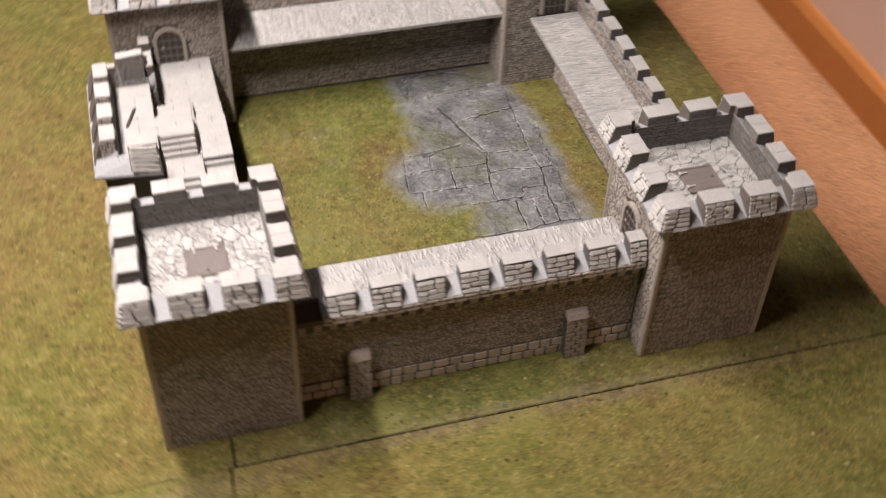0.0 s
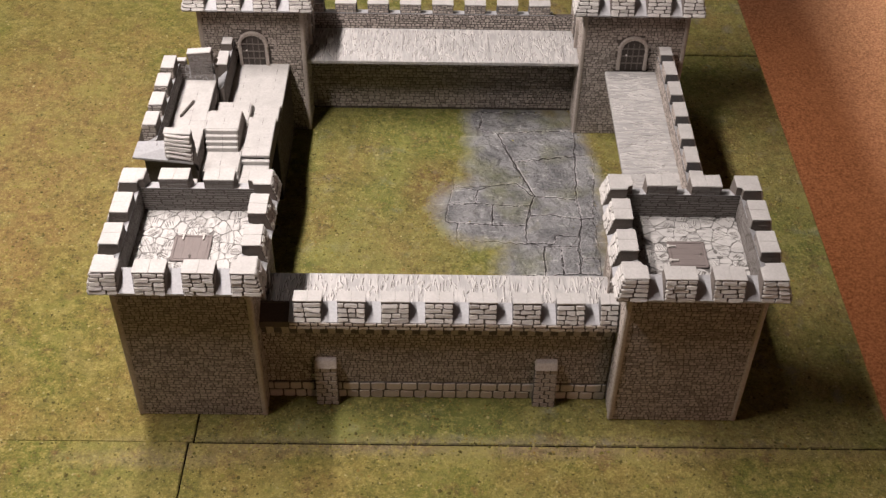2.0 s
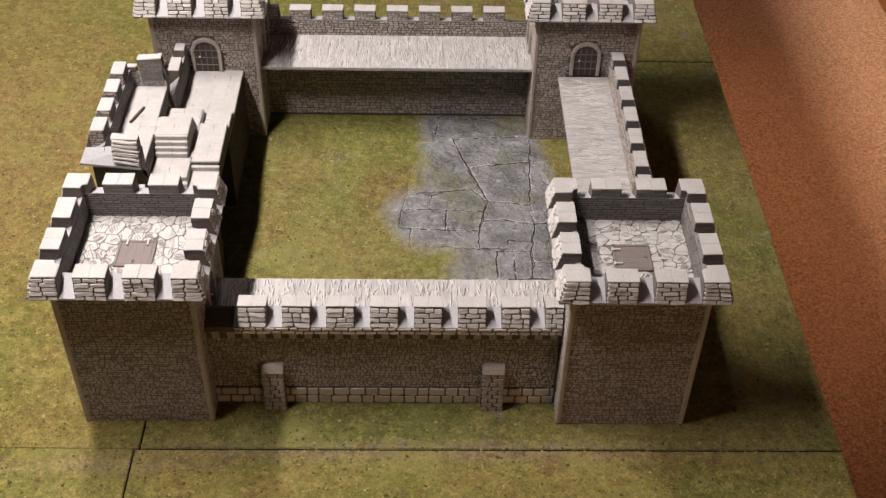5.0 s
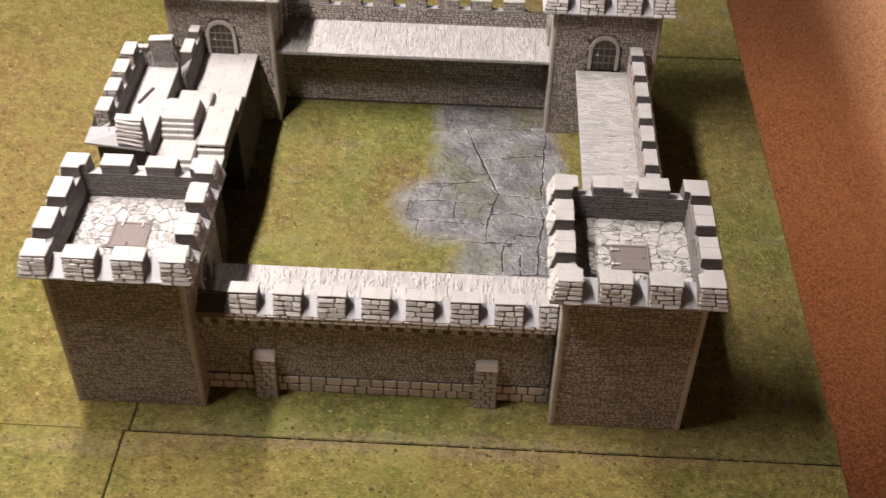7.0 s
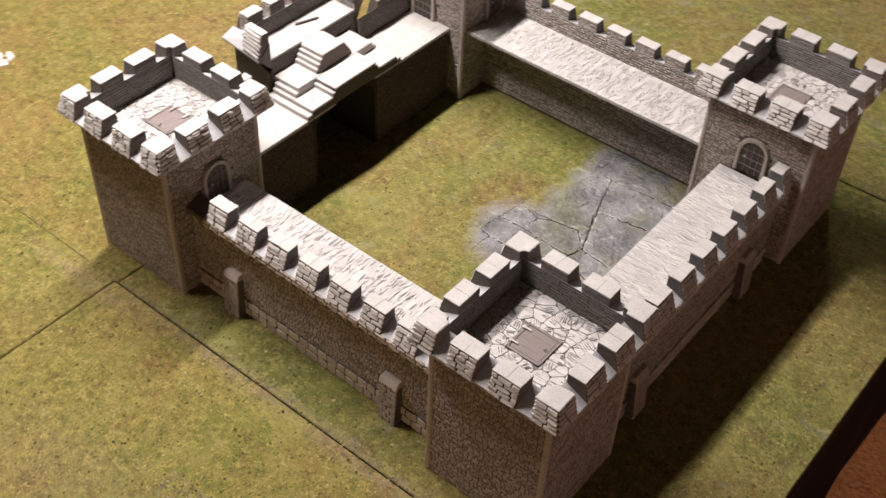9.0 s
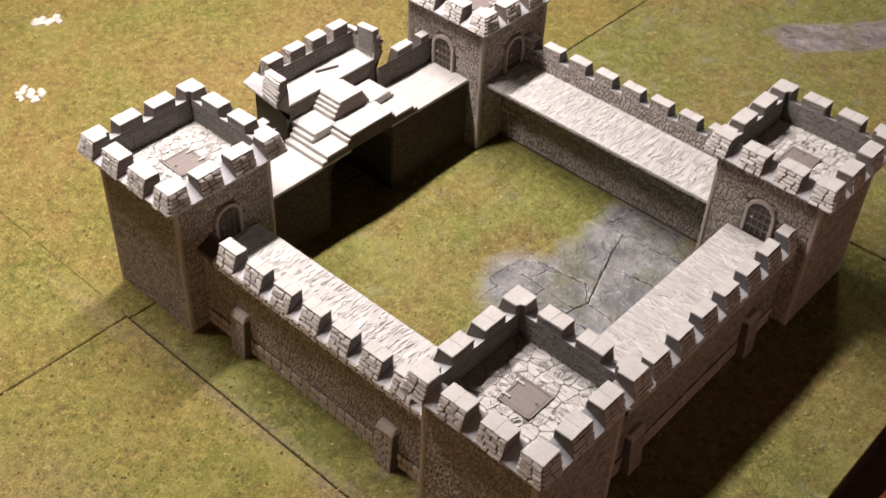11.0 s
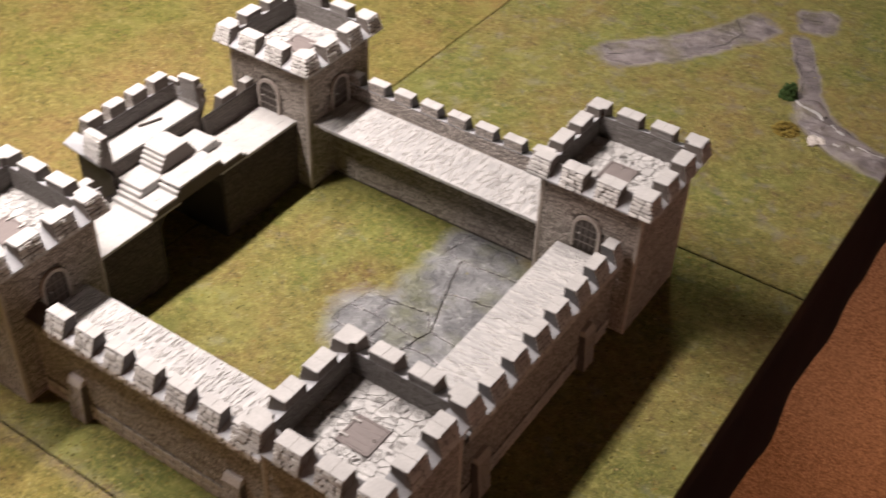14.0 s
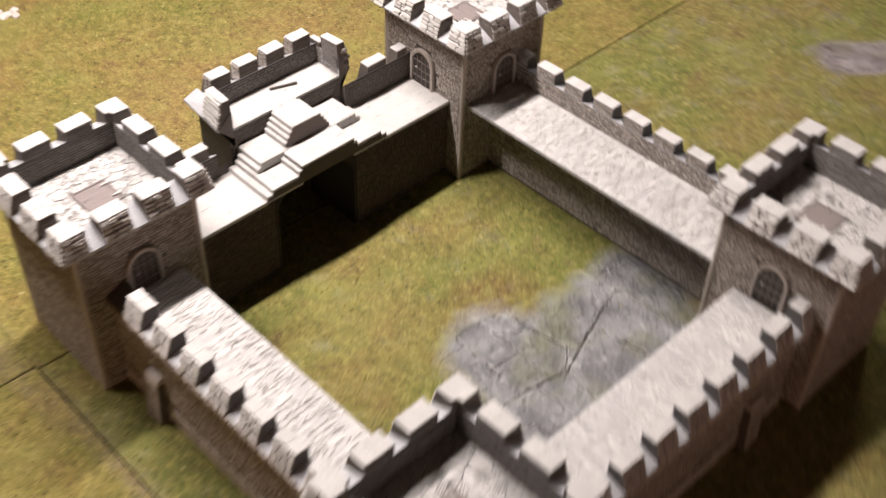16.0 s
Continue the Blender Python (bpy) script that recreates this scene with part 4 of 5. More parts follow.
        rubble("inner_stones", mer, [((x0, IW - 0.004, 0), (1, 0, 0), (0, 1, 0), x1 - x0, SI, z1 - 0.012)], M_WALL, 0.03, rng, 0.006)
        cap_pair(mer, Matrix.Identity(4), x0, x1, y1 - 0.008, IW + 0.004, z1)
    part("inner_bed", box(0, IW - 0.01, 0.885, length, IW + 0.0015, SI - 0.008), M_CORE, w)
    rubble("parapet_inner_face", w, [((0, IW, 0), (1, 0, 0), (0, 1, 0), length, 0.89, SI - 0.01)], M_WALL, 0.03, rng, 0.007)
    # two stepped buttresses
    small = [brick_mesh("stone", 0.1, 0.047, 0.010, M_WALL, rng, 0.003, 0.14) for _ in range(5)]
    for x in (0.43, 2.347):
        bm = hull(bmesh.new(), [(x, -0.075, 0), (x + 0.2, -0.075, 0), (x + 0.2, 0.04, 0), (x, 0.04, 0)], [(x + 0.01, -0.045, 0.46), (x + 0.19, -0.045, 0.46), (x + 0.19, 0.04, 0.46), (x + 0.01, 0.04, 0.46)])
        but = part("buttress", bm, M_CORE, w)
        bm = hull(bmesh.new(), [(x, -0.06, 0.455), (x + 0.2, -0.06, 0.455), (x + 0.2, 0.04, 0.455), (x, 0.04, 0.455)], [(x + 0.005, -0.02, 0.52), (x + 0.195, -0.02, 0.52), (x + 0.195, 0.04, 0.52), (x + 0.005, 0.04, 0.52)])
        part("cap", soft(bm, 0.006), M_WALL, but)
        for c in range(9):
            z = 0.004 + 0.0505 * c
            cuts = [x, *(x + 0.2 * p for p in ((rng.uniform(0.3, 0.7),) if c % 2 else (rng.uniform(0.25, 0.4), rng.uniform(0.6, 0.75)))), x + 0.2]
            for a, b in zip(cuts, cuts[1:]):
                ob = linked("stone", rng.choice(small), but)
                ob.matrix_basis = Matrix.Translation(Vector(((a + b) / 2, -0.073 + 0.03 * z / 0.46, z)) * K) @ Matrix.Diagonal(((b - a - 0.007) / 0.1, 1, 1, 1))
    return w


for x, y, turn, inner, seed in ((0.60, 0.49, 0, 0.69, 7), (4.60, 1.39, 90, 0.70, 8), (3.63, 5.345, 180, 0.815, 9)):
    build_wall(3.0, inner, seed).matrix_basis = pose(x * K, y * K, 0, 0, 0, turn)

# ---- gatehouse wall with stairs over the arch ----


def build_gate():
    rng = random.Random(21)
    g = thing("castle_gatehouse", "grey stone model gatehouse wall with pale stairs over an arched gate", "gatehouse")
    Y0, Y1, XI, XW = 1.40, 4.46, 0.44, -0.12
    GY0, GY1 = 2.31, 3.21
    # cores and arch head coloured near black for the passage's shade
    part("wall_core", box(-0.24, Y0, 0, XI, GY0, 0.87), M_PASSAGE_SHADE, g)
    part("wall_core", box(-0.24, GY1, 0, XI, Y1, 0.87), M_PASSAGE_SHADE, g)
    # arch head over the passage
    n, r = 10, (GY1 - GY0) / 2
    cy = (GY0 + GY1) / 2
    arc = [(cy - r * math.cos(math.pi * k / n), 0.70 + 0.24 * math.sin(math.pi * k / n)) for k in range(n + 1)]
    outline = arc + [(GY1, 0.97), (GY0, 0.97)]
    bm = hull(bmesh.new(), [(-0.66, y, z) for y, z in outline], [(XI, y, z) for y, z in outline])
    part("arch", bm, M_PASSAGE_SHADE, g)
    rubble("rubble_face", g, [((XI, Y0, 0), (0, 1, 0), (1, 0, 0), GY0 - Y0 - 0.03, 0, 0.86), ((XI, GY1 + 0.03, 0), (0, 1, 0), (1, 0, 0), Y1 - GY1 - 0.03, 0, 0.86)], M_SHADED_STONE, 0.034, rng, 0.007)
    # platform block
    PX0, PX1, PY0, PY1, P = -0.66, -0.18, 2.29, 3.62, 1.27
    part("platform_base", box(PX0, PY0, 0, PX1, GY0 + 0.02, 0.88), M_CORE, g)
    part("platform_base", box(PX0, GY1, 0, PX1, PY1, P - 0.03), M_CORE, g)
    part("platform_base", box(PX0, PY0, 0.88, PX1, GY1, P - 0.03), M_CORE, g)
    # face towards the yard, its shade put into the dark colour
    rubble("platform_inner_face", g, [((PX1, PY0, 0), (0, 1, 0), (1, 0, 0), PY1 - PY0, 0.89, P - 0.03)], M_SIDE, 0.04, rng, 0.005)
    part("platform", box(PX0, PY0, P - 0.03, PX1, PY1, P, bevel=0.004), M_PLAIN, g, "smooth pale platform floor")
    part("platform_tongue", box(PX1 - 0.002, 2.77, 1.0, 0.15, 3.05, P - 0.001, bevel=0.004), M_PLAIN, g)
    # walks
    part("walkway", box(XW, Y0, 0.845, 0.45, 2.21, 0.89, bevel=0.006), M_PLAIN, g, "smooth pale wall-walk")
    part("walkway", box(XW, 3.61, 0.845, 0.45, Y1, 0.89, bevel=0.006), M_PLAIN, g, "smooth pale wall-walk")
    # stairs, the same on both sides of the gate
    H = 0.0475
    cy = 2.91

    def step(x0, ya, x1, yb, z):
        for f in (1, -1):
            a, b = (ya, yb) if f == 1 else (2 * cy - yb, 2 * cy - ya)
            part("step", soft(box(x0, a, 0.86, x1, b, z), 0.005), M_PLAIN, g)

    step(XW, 2.20, 0.45, 2.272, 0.89 + H)
    step(XW + 0.001, 2.268, 0.451, 2.60, 0.89 + 2 * H)
    step(XW, 2.305, 0.185, 2.36, 0.89 + 3 * H)
    step(-0.17, 2.35, 0.18, 2.66, 0.89 + 4 * H)
    for k in range(4):
        step(-0.165 + 0.002 * k, 2.65 + 0.032 * k, 0.145, 2.80, 0.89 + (5 + k) * H - 0.002 * k)
    step(0.145, 2.565, 0.452, 2.61, 0.89 + 3 * H)
    part("landing", box(0.184, 2.60, 0.86 + 4 * H, 0.455, 3.22, 0.89 + 4 * H, bevel=0.005), M_PLAIN, g, "pale landing over the gate arch")
    part("landing", box(0.146, 2.662, 0.94, 0.183, 3.158, 0.889 + 4 * H), M_PLAIN, g)
    # cheek plate under the platform's tongue and upper flight, coloured dark for its shade
    ZL = 0.89 + 4 * H
    cheek = [(2.655, ZL - 0.02), (2.655, ZL + H - 0.008)]
    for k in range(1, 4):
        cheek += [(2.65 + 0.032 * k, ZL + k * H - 0.008), (2.65 + 0.032 * k, ZL + (k + 1) * H - 0.010)]
    cheek = cheek + [(2 * cy - y, z) for y, z in cheek[::-1]]
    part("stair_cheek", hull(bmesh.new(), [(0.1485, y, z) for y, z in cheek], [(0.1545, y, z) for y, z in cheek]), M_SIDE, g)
    # plate under the stairs and landing, towards the yard, coloured dark for its shade
    face = [(2.207, 0.895), (2.207, 0.885 + 0.6 * H), (2.272, 0.885 + 0.6 * H), (2.272, 0.885 + 1.6 * H), (2.567, 0.885 + 1.6 * H), (2.567, 0.885 + 2.6 * H), (2.61, 0.885 + 2.6 * H), (2.61, 0.875 + 3.6 * H)]
    face = face + [(2 * cy - y, z) for y, z in face[::-1]]
    part("landing_face", hull(bmesh.new(), [(0.40, y, z) for y, z in face], [(0.457, y, z) for y, z in face]), M_SHADED_STONE, g)
    # battlements round the platform
    z0, zs, z1 = 1.30, 1.47, 1.60

    def crest(poly_low, poly_top):
        mer = part("merlon", hull(bmesh.new(), poly_low, [(x, y, z - 0.012) for x, y, z in poly_top]), M_SIDE, g)
        top = inset([Vector(p[:2]) for p in poly_top], -0.004)
        part("cap", knocked(soft(prism(top, poly_top[0][2] - 0.016, poly_top[0][2] + 0.002), 0.006), 0.005), M_PALE, mer)
        return mer

    yn, yf = PY0 + 0.045, PY1 - 0.04
    bm = hull(bmesh.new(), [(-0.74, yn, z0), (-0.74, yn, z0 + 0.03), (-0.52, yn, zs), (-0.52, yn, P - 0.01), (-0.66, yn, P - 0.08)],
              [(-0.74, yf, z0), (-0.74, yf, z0 + 0.03), (-0.52, yf, zs), (-0.52, yf, P - 0.01), (-0.66, yf, P - 0.08)])
    part("parapet", bm, M_SILL, g)
    for k in range(4):
        b = 3.52 - 0.309 * k
        a = b - 0.205
        crest([(-0.735, a, z0 + 0.03), (-0.524, a, z0 + 0.03), (-0.524, b, z0 + 0.03), (-0.735, b, z0 + 0.03)], [(-0.645, a, z1), (-0.524, a, z1), (-0.524, b, z1), (-0.645, b, z1)])
        rubble("side_coursing", g, [((-0.66, a, 0), (1, 0, 0), (0, -1, 0), 0.132, zs - 0.06, z1 - 0.014)], M_PLINTH, 0.026, rng, 0.006, wide=(1.8, 3.5))
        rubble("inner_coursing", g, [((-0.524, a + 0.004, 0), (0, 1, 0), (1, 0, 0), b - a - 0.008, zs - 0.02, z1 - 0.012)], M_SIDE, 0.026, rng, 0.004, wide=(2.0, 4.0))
    for yi, s, z0 in ((yf, 1, 1.30), (yn, -1, 1.335)):
        yo = yi + s * 0.13
        # the near end has sagged and its lip splays outwards
        sag, splay = (0.035, -0.03) if s < 0 else (0.0, 0.0)
        ye = yo + splay
        bm = hull(bmesh.new(), [(-0.74, yo, z0), (-0.74, yo, z0 + 0.02), (-0.70, yi, zs - 0.03), (-0.70, yi, P - 0.01)], [(PX1, ye, z0 - sag), (PX1, ye, z0 + 0.02 - sag), (PX1, yi, zs), (PX1, yi, P - 0.01)])
        part("parapet", bm, M_SILL, g)
        prof = ((ye, z0 - sag), (ye, z0 + 0.02 - sag), (yi, zs), (yi, P - 0.2), (yi - s * 0.1, P - 0.2))
        part("end_face", hull(bmesh.new(), [(PX1, y, z) for y, z in prof], [(PX1 + 0.005, y, z) for y, z in prof]), M_SIDE, g)
        ym = yi + s * 0.085
        right = -0.175 if s < 0 else -0.19
        mer = crest([(-0.43, yo, z0 + 0.03), (right, ye, z0 + 0.03 - sag), (right, yi, z0 + 0.03 - sag), (-0.43, yi, z0 + 0.03)], [(-0.43, ym, z1), (-0.19, ym, z1), (-0.19, yi, z1), (-0.43, yi, z1)])
        for c in range(6):
            f = c / 6
            me = brick_mesh("course_stone", 0.232 + 0.025 * (1 - f) * (s < 0) + rng.uniform(-0.006, 0.006), (z1 - z0 - 0.045 + sag) / 6, 0.014, M_BRICK, rng, 0.008, 0.3)
            ob = linked("course_stone", me, mer)
            z = z0 + 0.032 - sag * 0.5 * (1 - f) + (z1 - z0 - 0.045) * f
            tip = math.radians(8 * (1 - 0.6 * f)) if s < 0 else 0.0
            ob.matrix_basis = Matrix.Translation(Vector((-0.31 + 0.008 * (1 - f) * (s < 0), yo + splay * 0.5 * (1 - f) - s * 0.045 * f, z)) * K) @ Matrix.Rotation(tip, 4, "Y") @ Matrix.Rotation(0 if s < 0 else math.pi, 4, "Z")
        # both end merlons lean a little
        pivot = Vector((-0.31, yi, z1 - 0.1)) * K
        mer.matrix_basis = Matrix.Translation(pivot) @ Matrix.Rotation(math.radians(-5 if s > 0 else 2), 4, "Y") @ Matrix.Translation(-pivot)
    # the low corner stone beside the far end merlon, and the crumbled end of its slope
    crest([(-0.70, yf, zs - 0.03), (-0.46, yf, zs - 0.03), (-0.46, yf + 0.08, zs - 0.06), (-0.70, yf + 0.10, zs - 0.06)], [(-0.60, yf, zs + 0.035), (-0.46, yf, zs + 0.035), (-0.46, yf + 0.05, zs + 0.035), (-0.60, yf + 0.05, zs + 0.035)])
    for x, y, z, r in ((-0.185, yf + 0.075, 1.51, 0.036), (-0.18, yf + 0.105, 1.44, 0.030), (-0.18, yf + 0.085, 1.36, 0.034)):
        bm = bmesh.new()
        bmesh.ops.create_icosphere(bm, subdivisions=2, radius=r)
        for v in bm.verts:
            v.co = Vector((v.co.x * 0.7, v.co.y, v.co.z)) + noise.noise_vector(v.co * 30 + Vector((x, y, z))) * 0.010
        part("broken_stone", bm, M_SIDE, g, at=(x, y, z))
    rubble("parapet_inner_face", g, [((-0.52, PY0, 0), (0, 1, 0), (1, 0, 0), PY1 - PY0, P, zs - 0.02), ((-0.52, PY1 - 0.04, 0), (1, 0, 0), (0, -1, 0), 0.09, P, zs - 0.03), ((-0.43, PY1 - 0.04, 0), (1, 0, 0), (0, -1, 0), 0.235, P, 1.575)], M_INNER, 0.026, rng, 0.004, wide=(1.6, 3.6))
    part("inner_bed", box(-0.53, PY0 + 0.04, P, -0.5185, PY1 - 0.04, zs - 0.01), M_CORE, g)
    # low battlements of the two wall ends
    for a, b, top, mers in ((3.60, Y1, 1.18, ((3.89, 4.13), (4.28, 4.40))), (Y0, 2.10, 1.14, ((1.80, 2.02),))):
        bm = hull(bmesh.new(), [(-0.29, a, 0.98), (-0.29, a, 1.02), (-0.12, a, top), (-0.12, a, 0.86), (-0.24, a, 0.86)], [(-0.29, b, 0.98), (-0.29, b, 1.02), (-0.12, b, top), (-0.12, b, 0.86), (-0.24, b, 0.86)])
        part("parapet", bm, M_SILL, g)
        # inner face of the low parapet, coloured darker to stand for shade
        rubble("parapet_inner_face", g, [((-0.12, a, 0), (0, 1, 0), (1, 0, 0), b - a, 0.90, top - 0.02)], M_SIDE, 0.032, rng, 0.005)
        prof = ((-0.29, 0.98), (-0.29, 1.02), (-0.12, top), (-0.12, 0.86), (-0.24, 0.86))
        part("end_face", hull(bmesh.new(), [(x, a - 0.005, z) for x, z in prof], [(x, a, z) for x, z in prof]), M_SIDE, g)
        part("inner_bed", box(-0.13, a, 0.885, -0.1185, b, top - 0.008), M_CORE, g)
        for c, d in mers:
            crest([(-0.285, c, 1.03), (-0.124, c, 1.03), (-0.124, d, 1.03), (-0.285, d, 1.03)], [(-0.225, c, 1.26), (-0.124, c, 1.26), (-0.124, d, 1.26), (-0.225, d, 1.26)])
    return g


build_gate()
# a loose wooden stick on the gatehouse platform
bm = soft(box(-0.012, -0.135, 0, 0.012, 0.135, 0.022), 0.004)
stick = part("loose_beam", bm, M_DOOR, at=(-0.385, 3.07, 1.272))
stick.rotation_euler = (0, 0, math.radians(-19))
tagged(stick, "small dark wooden beam lying loose on the gatehouse platform", "beam")

# ---- paved patch: flags let into the courtyard board ----
rng = random.Random(5)
beds, worn = bmesh.new(), ([], [])


def random_inside(poly, rng):
    """A point drawn between the middle of a polygon and a random place on its outline."""
    k = rng.randrange(len(poly))
    return (sum(poly, Vector((0, 0))) / len(poly)).lerp(poly[k - 1].lerp(poly[k], rng.random()), math.sqrt(rng.random()) * 0.95)


CORNERS = "a 2.60 4.82; b 2.55 4.47; c 2.77 4.41; d 2.92 3.90; e 3.13 3.31; f 3.58 3.26; g 3.62 4.01; h 3.64 4.48; i 3.27 4.46; j 3.52 4.67; k 3.16 4.81; l 2.94 3.52; m 2.67 3.48; n 2.52 3.40; o 2.49 3.18; p 2.19 3.16; q 2.36 3.44; r 2.17 2.89; s 2.30 2.86; t 2.29 2.60; u 2.68 3.16; v 2.66 2.83; w 3.07 3.15; x 3.02 2.83; y 3.01 2.55; z 3.19 2.52; A 3.17 2.07; B 3.36 2.52; D 3.54 2.52; E 3.53 2.12; F 3.60 2.94; G 3.73 2.96; H 3.56 2.36; I 3.74 2.34; J 3.06 2.99; K 3.30 3.01; L 3.37 3.97; M 2.38 4.80; N 2.26 3.49; O 3.56 2.66; P 3.31 2.69; Q 3.29 2.56; R 3.83 4.03; S 2.58 2.10; T 3.73 2.10; U 3.36 2.10"
corner = {k: Vector((float(x), float(y))) for k, x, y in (c.split() for c in CORNERS.split("; "))}
for names in ("akjhicb", "cihgLd", "dLgfe", "MabcdelmqN", "Nqnop", "mlewuon", "pouvsr", "uwxv", "wefFKJ", "JKFOPQyx", "PODBzQ", "svxyt", "tyzAS", "zBUA", "BDEU", "gRGFf", "FGIHD", "HITE"):
    poly = [corner[c] + Vector((rng.uniform(-1, 1), rng.uniform(-1, 1))) * 0.004 for c in names]
    poly = [p - Vector((G, G - 0.015)) for p in wander(poly, 0.06, 0.026)]
    prism(inset(poly, -0.004), 0.299, 0.3009 + 0.0002 * rng.random(), beds)
    stone = part("flagstone", slab(poly, rng.uniform(0.003, 0.007), 0.299, 0.305, rng, 0.0010, rng.uniform(0.001, 0.006)), M_YARD, yard)
    stone.data.materials.append(M_CHIP_GLINT)
    for f in stone.data.polygons:
        f.material_index = 0 if len(f.vertices) > 4 else 1
    # pale slivers beside the joints, painting in the gloss highlights
    for p, q in zip(poly, poly[1:] + poly[:1]):
        if rng.random() < 0.5:
            mid = (p + q) / 2
            inward = (sum(poly, Vector((0, 0))) / len(poly) - mid).normalized() * rng.uniform(0.010, 0.016)
            stroke(worn, mid.x + inward.x, mid.y + inward.y, 0.304, (q - p).length * rng.uniform(0.35, 0.65), rng.uniform(0.003, 0.007), rng.uniform(0.004, 0.008), math.atan2(q.x - p.x, q.y - p.y), ((0, 9), (0, 9)))
    for _ in range(22):
        # scattered scuffs on the stone
        p = random_inside(poly, rng)
        stroke(worn, p.x, p.y, 0.3045, rng.uniform(0.006, 0.03), rng.uniform(0.0015, 0.004), rng.uniform(0.002, 0.005), rng.uniform(0, 3.14), ((0, 9), (0, 9)))
part("joint_bed", beds, M_GROUT, yard)
strokes("worn_edge", worn, M_CHIP_GLINT, yard)

# ---- rock veins, foam clumps, flock ----


def vein(path, seed, parent, off, rise=0.075, name="rock_vein"):
    """A low ridge of broken painted rock along a line, its width and height uneven."""
    bm = bmesh.new()
    rows, across = [], 13
    pts = [Vector(p) for p in path]
    for i in range(len(pts) - 1):
        (x0, y0, w0), (x1, y1, w1) = pts[i], pts[i + 1]
        m = max(3, int(math.hypot(x1 - x0, y1 - y0) / 0.03))
        d = Vector((y0 - y1, x1 - x0)).normalized()
        for k in range(m + (i == len(pts) - 2)):
            f = k / m
            c, w = Vector((x0 + (x1 - x0) * f, y0 + (y1 - y0) * f)), w0 + (w1 - w0) * f
            row = []
            for j in range(across):
                u = 2 * j / (across - 1) - 1
                q = c + d * (u * w)
                crag = (1 - abs(noise.noise((q.x * 1.6, q.y * 3.4, seed)))) ** 3 + 0.35 * abs(noise.noise((q.x * 7, q.y * 9, seed)))
                z = rise * (1 - u * u) ** 0.6 * crag - 0.003
                row.append(bm.verts.new((q.x - off[0], q.y - off[1], 0.30 + z)))
            rows.append(row)
    for k, row in enumerate(rows):
        fade = min(1.0, min(k, len(rows) - 1 - k) / 4)
        for v in row:
            v.co.z = 0.297 + (v.co.z - 0.297) * fade
    for a, b in zip(rows, rows[1:]):
        for j in range(across - 1):
            bm.faces.new((a[j], a[j + 1], b[j + 1], b[j]))
    ob = part(name, bm, M_VEIN, parent, "low ridge of broken grey rock")
    ob.data.polygons.foreach_set("use_smooth", [True] * len(ob.data.polygons))
    return ob


def crack(path, parent, off, width=0.012, z=0.3022):
    """A thin dark split in the painted rock."""
    bm = bmesh.new()
    row = []
    for i, (x, y) in enumerate(path):
        p = Vector((x, y))
        a, b = Vector(path[max(i - 1, 0)]), Vector(path[min(i + 1, len(path) - 1)])
        d = (b - a).orthogonal().normalized() * width * (0.35 if i in (0, len(path) - 1) else 1)
        row.append([bm.verts.new((q.x - off[0], q.y - off[1], z)) for q in (p - d, p + d)])
    for a, b in zip(row, row[1:]):
        bm.faces.new((a[0], a[1], b[1], b[0]))
    return part("crack", bm, M_CRACK, parent)


M_CRACK = Net("dark_crack_wash").done((0.03, 0.027, 0.022), 0.9)
OFF = (0.086, 6.096)
vein([(4.70, 9.90, 0.14), (4.92, 9.47, 0.25), (5.27, 9.22, 0.28), (5.70, 9.0, 0.28), (6.06, 8.93, 0.26)], 3, moor, OFF, 0.06)


def ledge(path, parent, off, wide, high):
    """A thin broken lip of pale rock along a line."""
    into = ([], [])
    for (x0, y0), (x1, y1) in zip(path, path[1:]):
        stroke(into, (x0 + x1) / 2 - off[0], (y0 + y1) / 2 - off[1], 0.315, math.hypot(x1 - x0, y1 - y0) * 0.68, wide, high, math.atan2(x1 - x0, y1 - y0), ((0, 9), (0, 9)))
    me = bpy.data.meshes.new("rock_ledge")
    me.from_pydata(into[0], [], into[1])
    me.materials.append(M_PALE)
    return linked("rock_ledge", me, parent, "thin lip of pale broken rock")


for line in ([(4.58, 9.72), (4.70, 9.63), (4.81, 9.62), (4.93, 9.60), (5.03, 9.50)], [(5.17, 9.44), (5.26, 9.35), (5.37, 9.33)], [(5.08, 9.24), (5.12, 9.35), (5.17, 9.39)], [(5.33, 9.04), (5.42, 9.03), (5.50, 9.12), (5.60, 9.05)], [(5.62, 9.16), (5.80, 9.10), (5.98, 9.12)]):
    ledge(line, moor, OFF, 0.014, 0.035)
    crack([(x + 0.012, y + 0.024) for x, y in line], moor, OFF, 0.010, 0.326)
crack([(3.03, 11.35), (3.14, 11.2), (3.29, 10.98), (3.24, 10.75), (3.21, 10.53), (3.05, 10.3)], moor, OFF, 0.009)
crack([(2.69, 10.3), (2.82, 10.05), (2.95, 9.82)], moor, OFF, 0.004)
crack([(4.12, 10.98), (4.20, 10.72), (4.40, 10.42), (4.47, 10.6), (4.46, 10.84)], moor, OFF, 0.007)
crack([(4.47, 10.36), (4.52, 10.1), (4.57, 9.9)], moor, OFF, 0.006)
crack([(1.99, 9.3), (2.08, 9.38), (2.18, 9.43)], moor, OFF, 0.012)
crack([(2.76, 4.43), (2.80, 4.3), (2.83, 4.14), (2.91, 3.97), (2.93, 3.8), (3.0, 3.66), (3.05, 3.5), (3.13, 3.32)], yard, (G, G - 0.015), 0.0045, 0.3068)
crack([(3.13, 3.32), (3.1, 3.24), (3.07, 3.15), (3.06, 3.0)], yard, (G, G - 0.015), 0.0035, 0.3068)
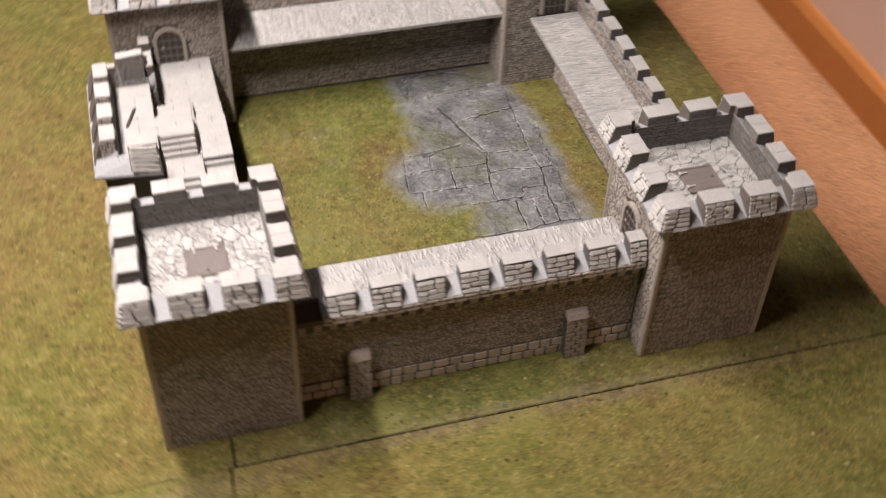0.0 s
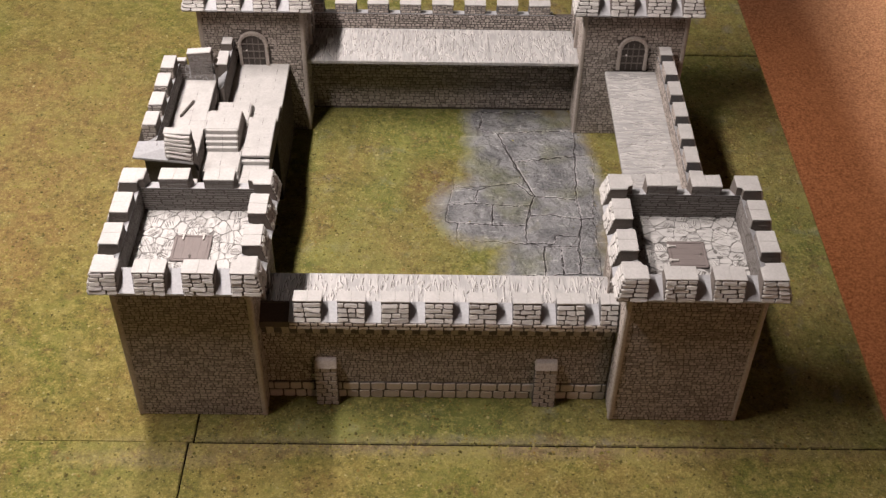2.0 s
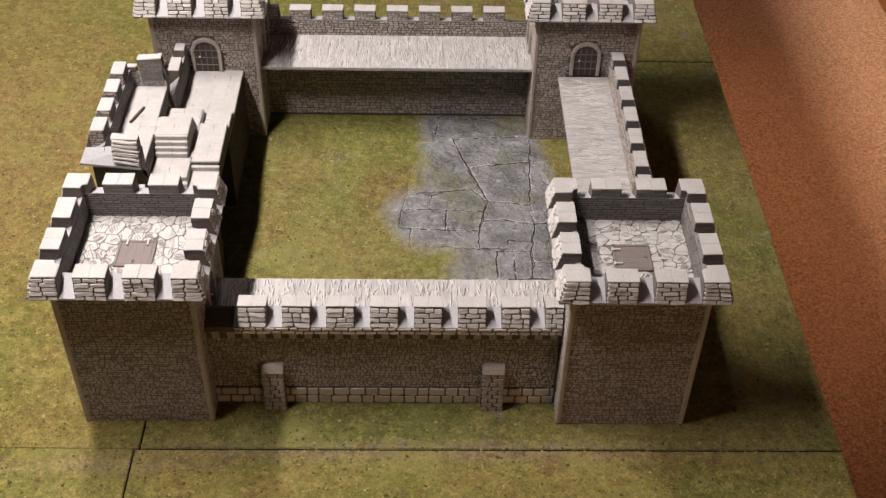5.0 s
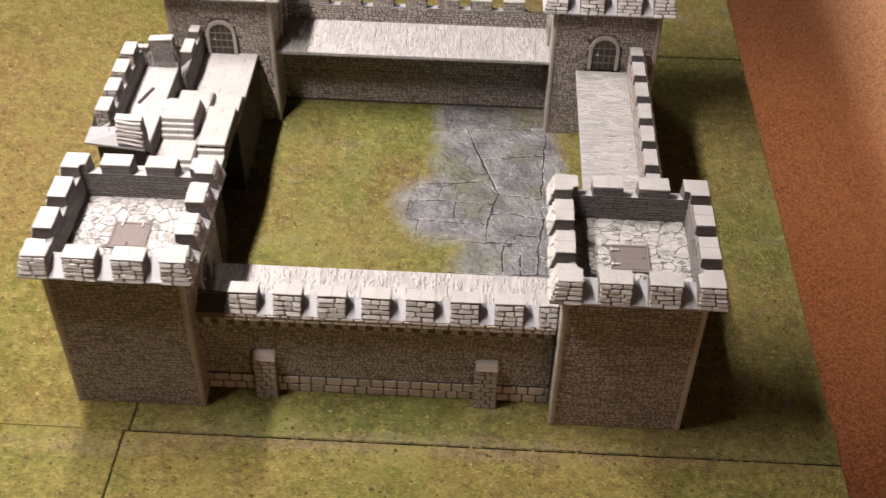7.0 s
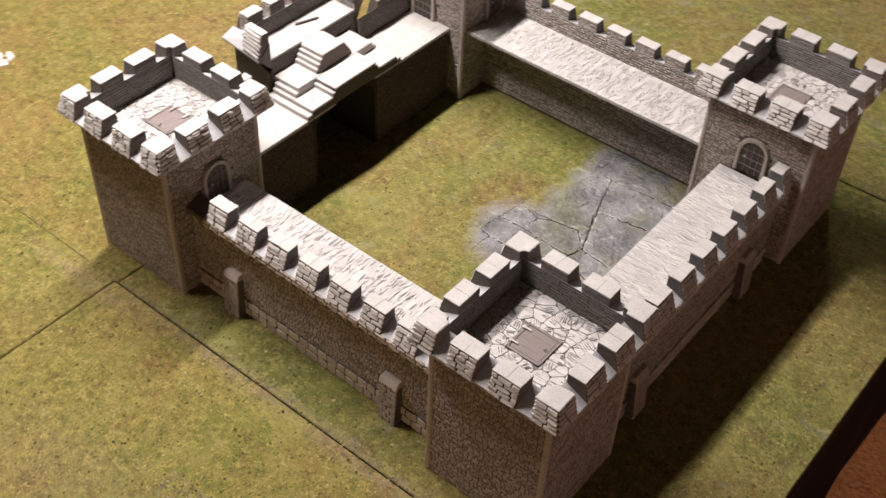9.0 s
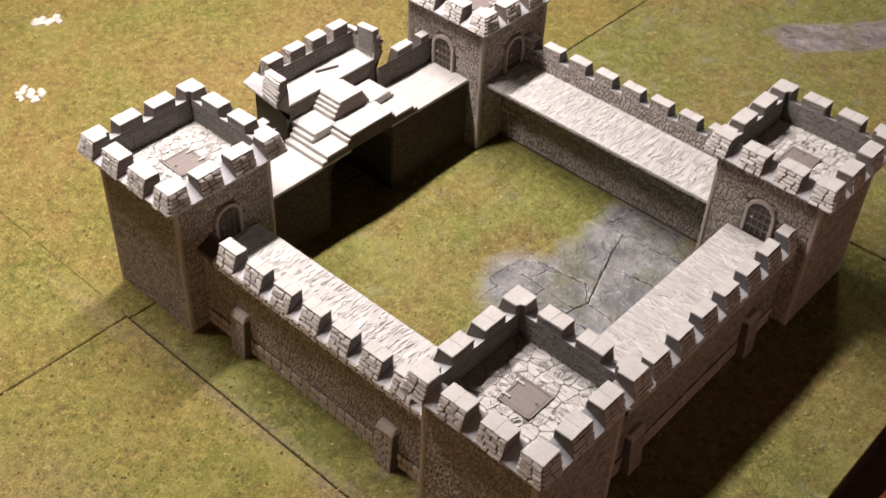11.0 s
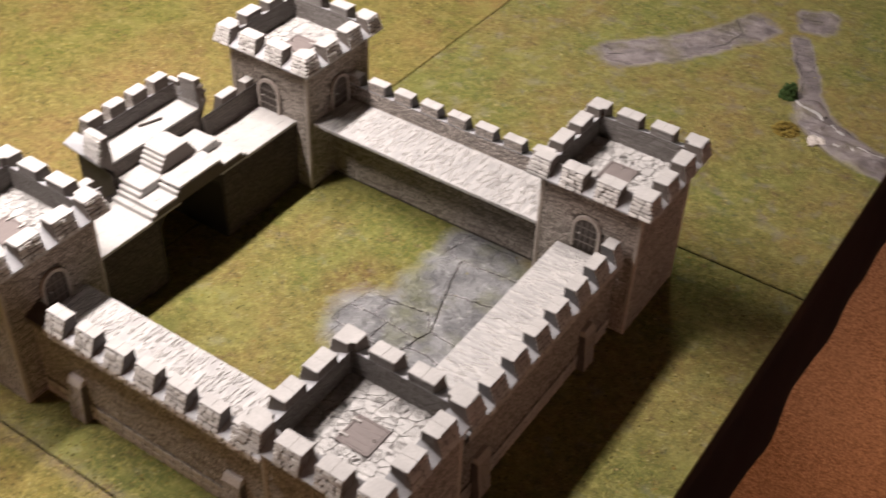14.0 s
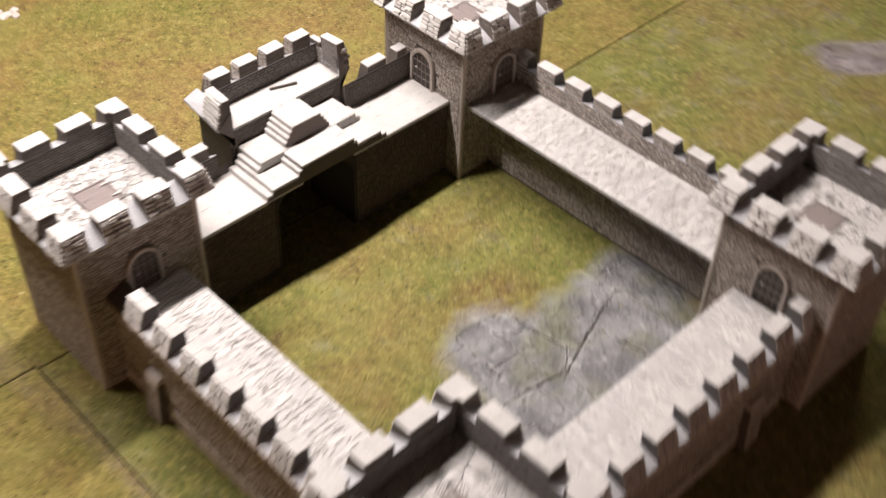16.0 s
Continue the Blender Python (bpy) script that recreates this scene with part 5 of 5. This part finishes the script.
crack([(3.95, 11.95), (4.05, 12.0), (4.12, 12.02)], moor, OFF, 0.01)


def outcrop(label, x, y, r, seed):
    """A low heap of pale angular stones."""
    rng = random.Random(seed)
    t = thing("rock_outcrop", label, "rock", (x, y, 0), group="pale rocks on the turf")
    for _ in range(16):
        a, d = rng.uniform(0, 6.28), r * math.sqrt(rng.random())
        bm = bmesh.new()
        bmesh.ops.create_icosphere(bm, subdivisions=1, radius=rng.uniform(0.03, 0.07))
        for v in bm.verts:
            v.co = Vector((v.co.x * 1.3, v.co.y, v.co.z * 0.5)) * rng.uniform(0.75, 1.2)
        bm.transform(Matrix.Rotation(a * 3, 4, "Z"))
        part("stone", bm, M_PLINTH, t, at=(d * math.cos(a), d * math.sin(a), 0.012))


outcrop("low heap of pale grey angular stones on the turf", -5.22, 2.52, 0.17, 1)
outcrop("few pale grey stones at the foot of the rock ridge", 5.13, 8.99, 0.09, 3)
outcrop("low heap of pale grey angular stones set in the turf", -3.95, 1.42, 0.17, 2)


def clump(name, label, mat, place, radius, height, count, seed):
    rng = random.Random(seed)
    bm = bmesh.new()
    for _ in range(count):
        a, r = rng.uniform(0, 2 * math.pi), radius * math.sqrt(rng.random())
        z = height * rng.random() * (1 - (r / radius) ** 4)
        m = Matrix.Translation((r * math.cos(a), r * math.sin(a), z)) @ Euler((rng.random() * 3, rng.random() * 3, 0)).to_matrix().to_4x4() @ Matrix.Diagonal((rng.uniform(0.012, 0.03), rng.uniform(0.012, 0.03), rng.uniform(0.010, 0.024), 1))
        bmesh.ops.create_icosphere(bm, subdivisions=1, radius=1, matrix=m)
    return tagged(part(name, bm, mat, at=place), label, "bush")


clump("foam_bush", "small dark green foam bush beside the rock ridge", M_BUSH, (4.44, 9.80, 0), 0.12, 0.20, 260, 1)
clump("foam_bush", "small dark green foam bush by a grey path", M_BUSH, (2.55, 12.4, 0), 0.14, 0.18, 240, 5)
clump("foam_clump", "low yellow-brown foam clump at the foot of the rock", M_MOSS, (4.72, 9.02, 0), 0.17, 0.07, 200, 2)


def flock(x0, y0, x1, y1, count, size, seed, mat=M_GRIT, tall=1.0, label="scattered coarse bits of flock and grit on the turf"):
    r = np.random.RandomState(seed)
    c = np.stack([r.uniform(x0, x1, count), r.uniform(y0, y1, count), np.zeros(count)], 1)
    bare = np.zeros(count, bool)
    for px, py, rx, ry, *more in ROCKY + list(PAVED):
        ox, oy, a = (OFF[0], OFF[1], more[0]) if more else (G, -0.009, 0.0)
        dx, dy = c[:, 0] - ox - px / K, c[:, 1] - oy - py / K
        u, v = (dx * math.cos(a) + dy * math.sin(a)) * K / rx, (dy * math.cos(a) - dx * math.sin(a)) * K / ry
        bare |= u * u + v * v < 0.75
    c = c[~bare | (r.random_sample(count) < 0.06)]
    count = len(c)
    s = size * r.uniform(0.5, 1.6, (count, 1, 1))
    ring = [(math.cos(k * 1.2566), math.sin(k * 1.2566), 0) for k in range(5)]
    shape = np.array([*ring, (0.1, 0, 0.6 * tall), (-0.35, 0.2, 0.5 * tall)])[None] * r.uniform(0.55, 1.2, (count, 7, 3))
    a = r.uniform(0, 2 * np.pi, count)
    ca, sa = np.cos(a)[:, None], np.sin(a)[:, None]
    x, y = shape[..., 0] * ca - shape[..., 1] * sa, shape[..., 0] * sa + shape[..., 1] * ca
    v = (np.stack([x, y, shape[..., 2]], -1) * s + c[:, None]) * K
    n = 7 * np.arange(count)[:, None]
    f = np.concatenate([n + np.array(t) for t in ((0, 1, 5), (1, 2, 5), (2, 6, 5), (2, 3, 6), (3, 4, 6), (4, 5, 6), (4, 0, 5))])
    me = bpy.data.meshes.new("flock")
    me.from_pydata(v.reshape(-1, 3).tolist(), [], f.tolist())
    me.materials.append(mat)
    return tagged(new("loose_flock", me), label, "flock", kind="stuff")


flock(-6, -4, 6.05, 13, 9000, 0.014, 1)
flock(-2.5, -2.2, 6.05, 6.5, 26000, 0.0085, 2)
flock(-4, -3, 6.05, 8, 4200, 0.0095, 3, M_DARK_GRIT, 1.4, "dark coarse flecks scattered on the flocked turf")
flock(2.05, -1.38, 2.52, -1.10, 170, 0.011, 4, M_CRUMBS, 1.5, "pale grit crumbs strewn over a bald spot in the turf")
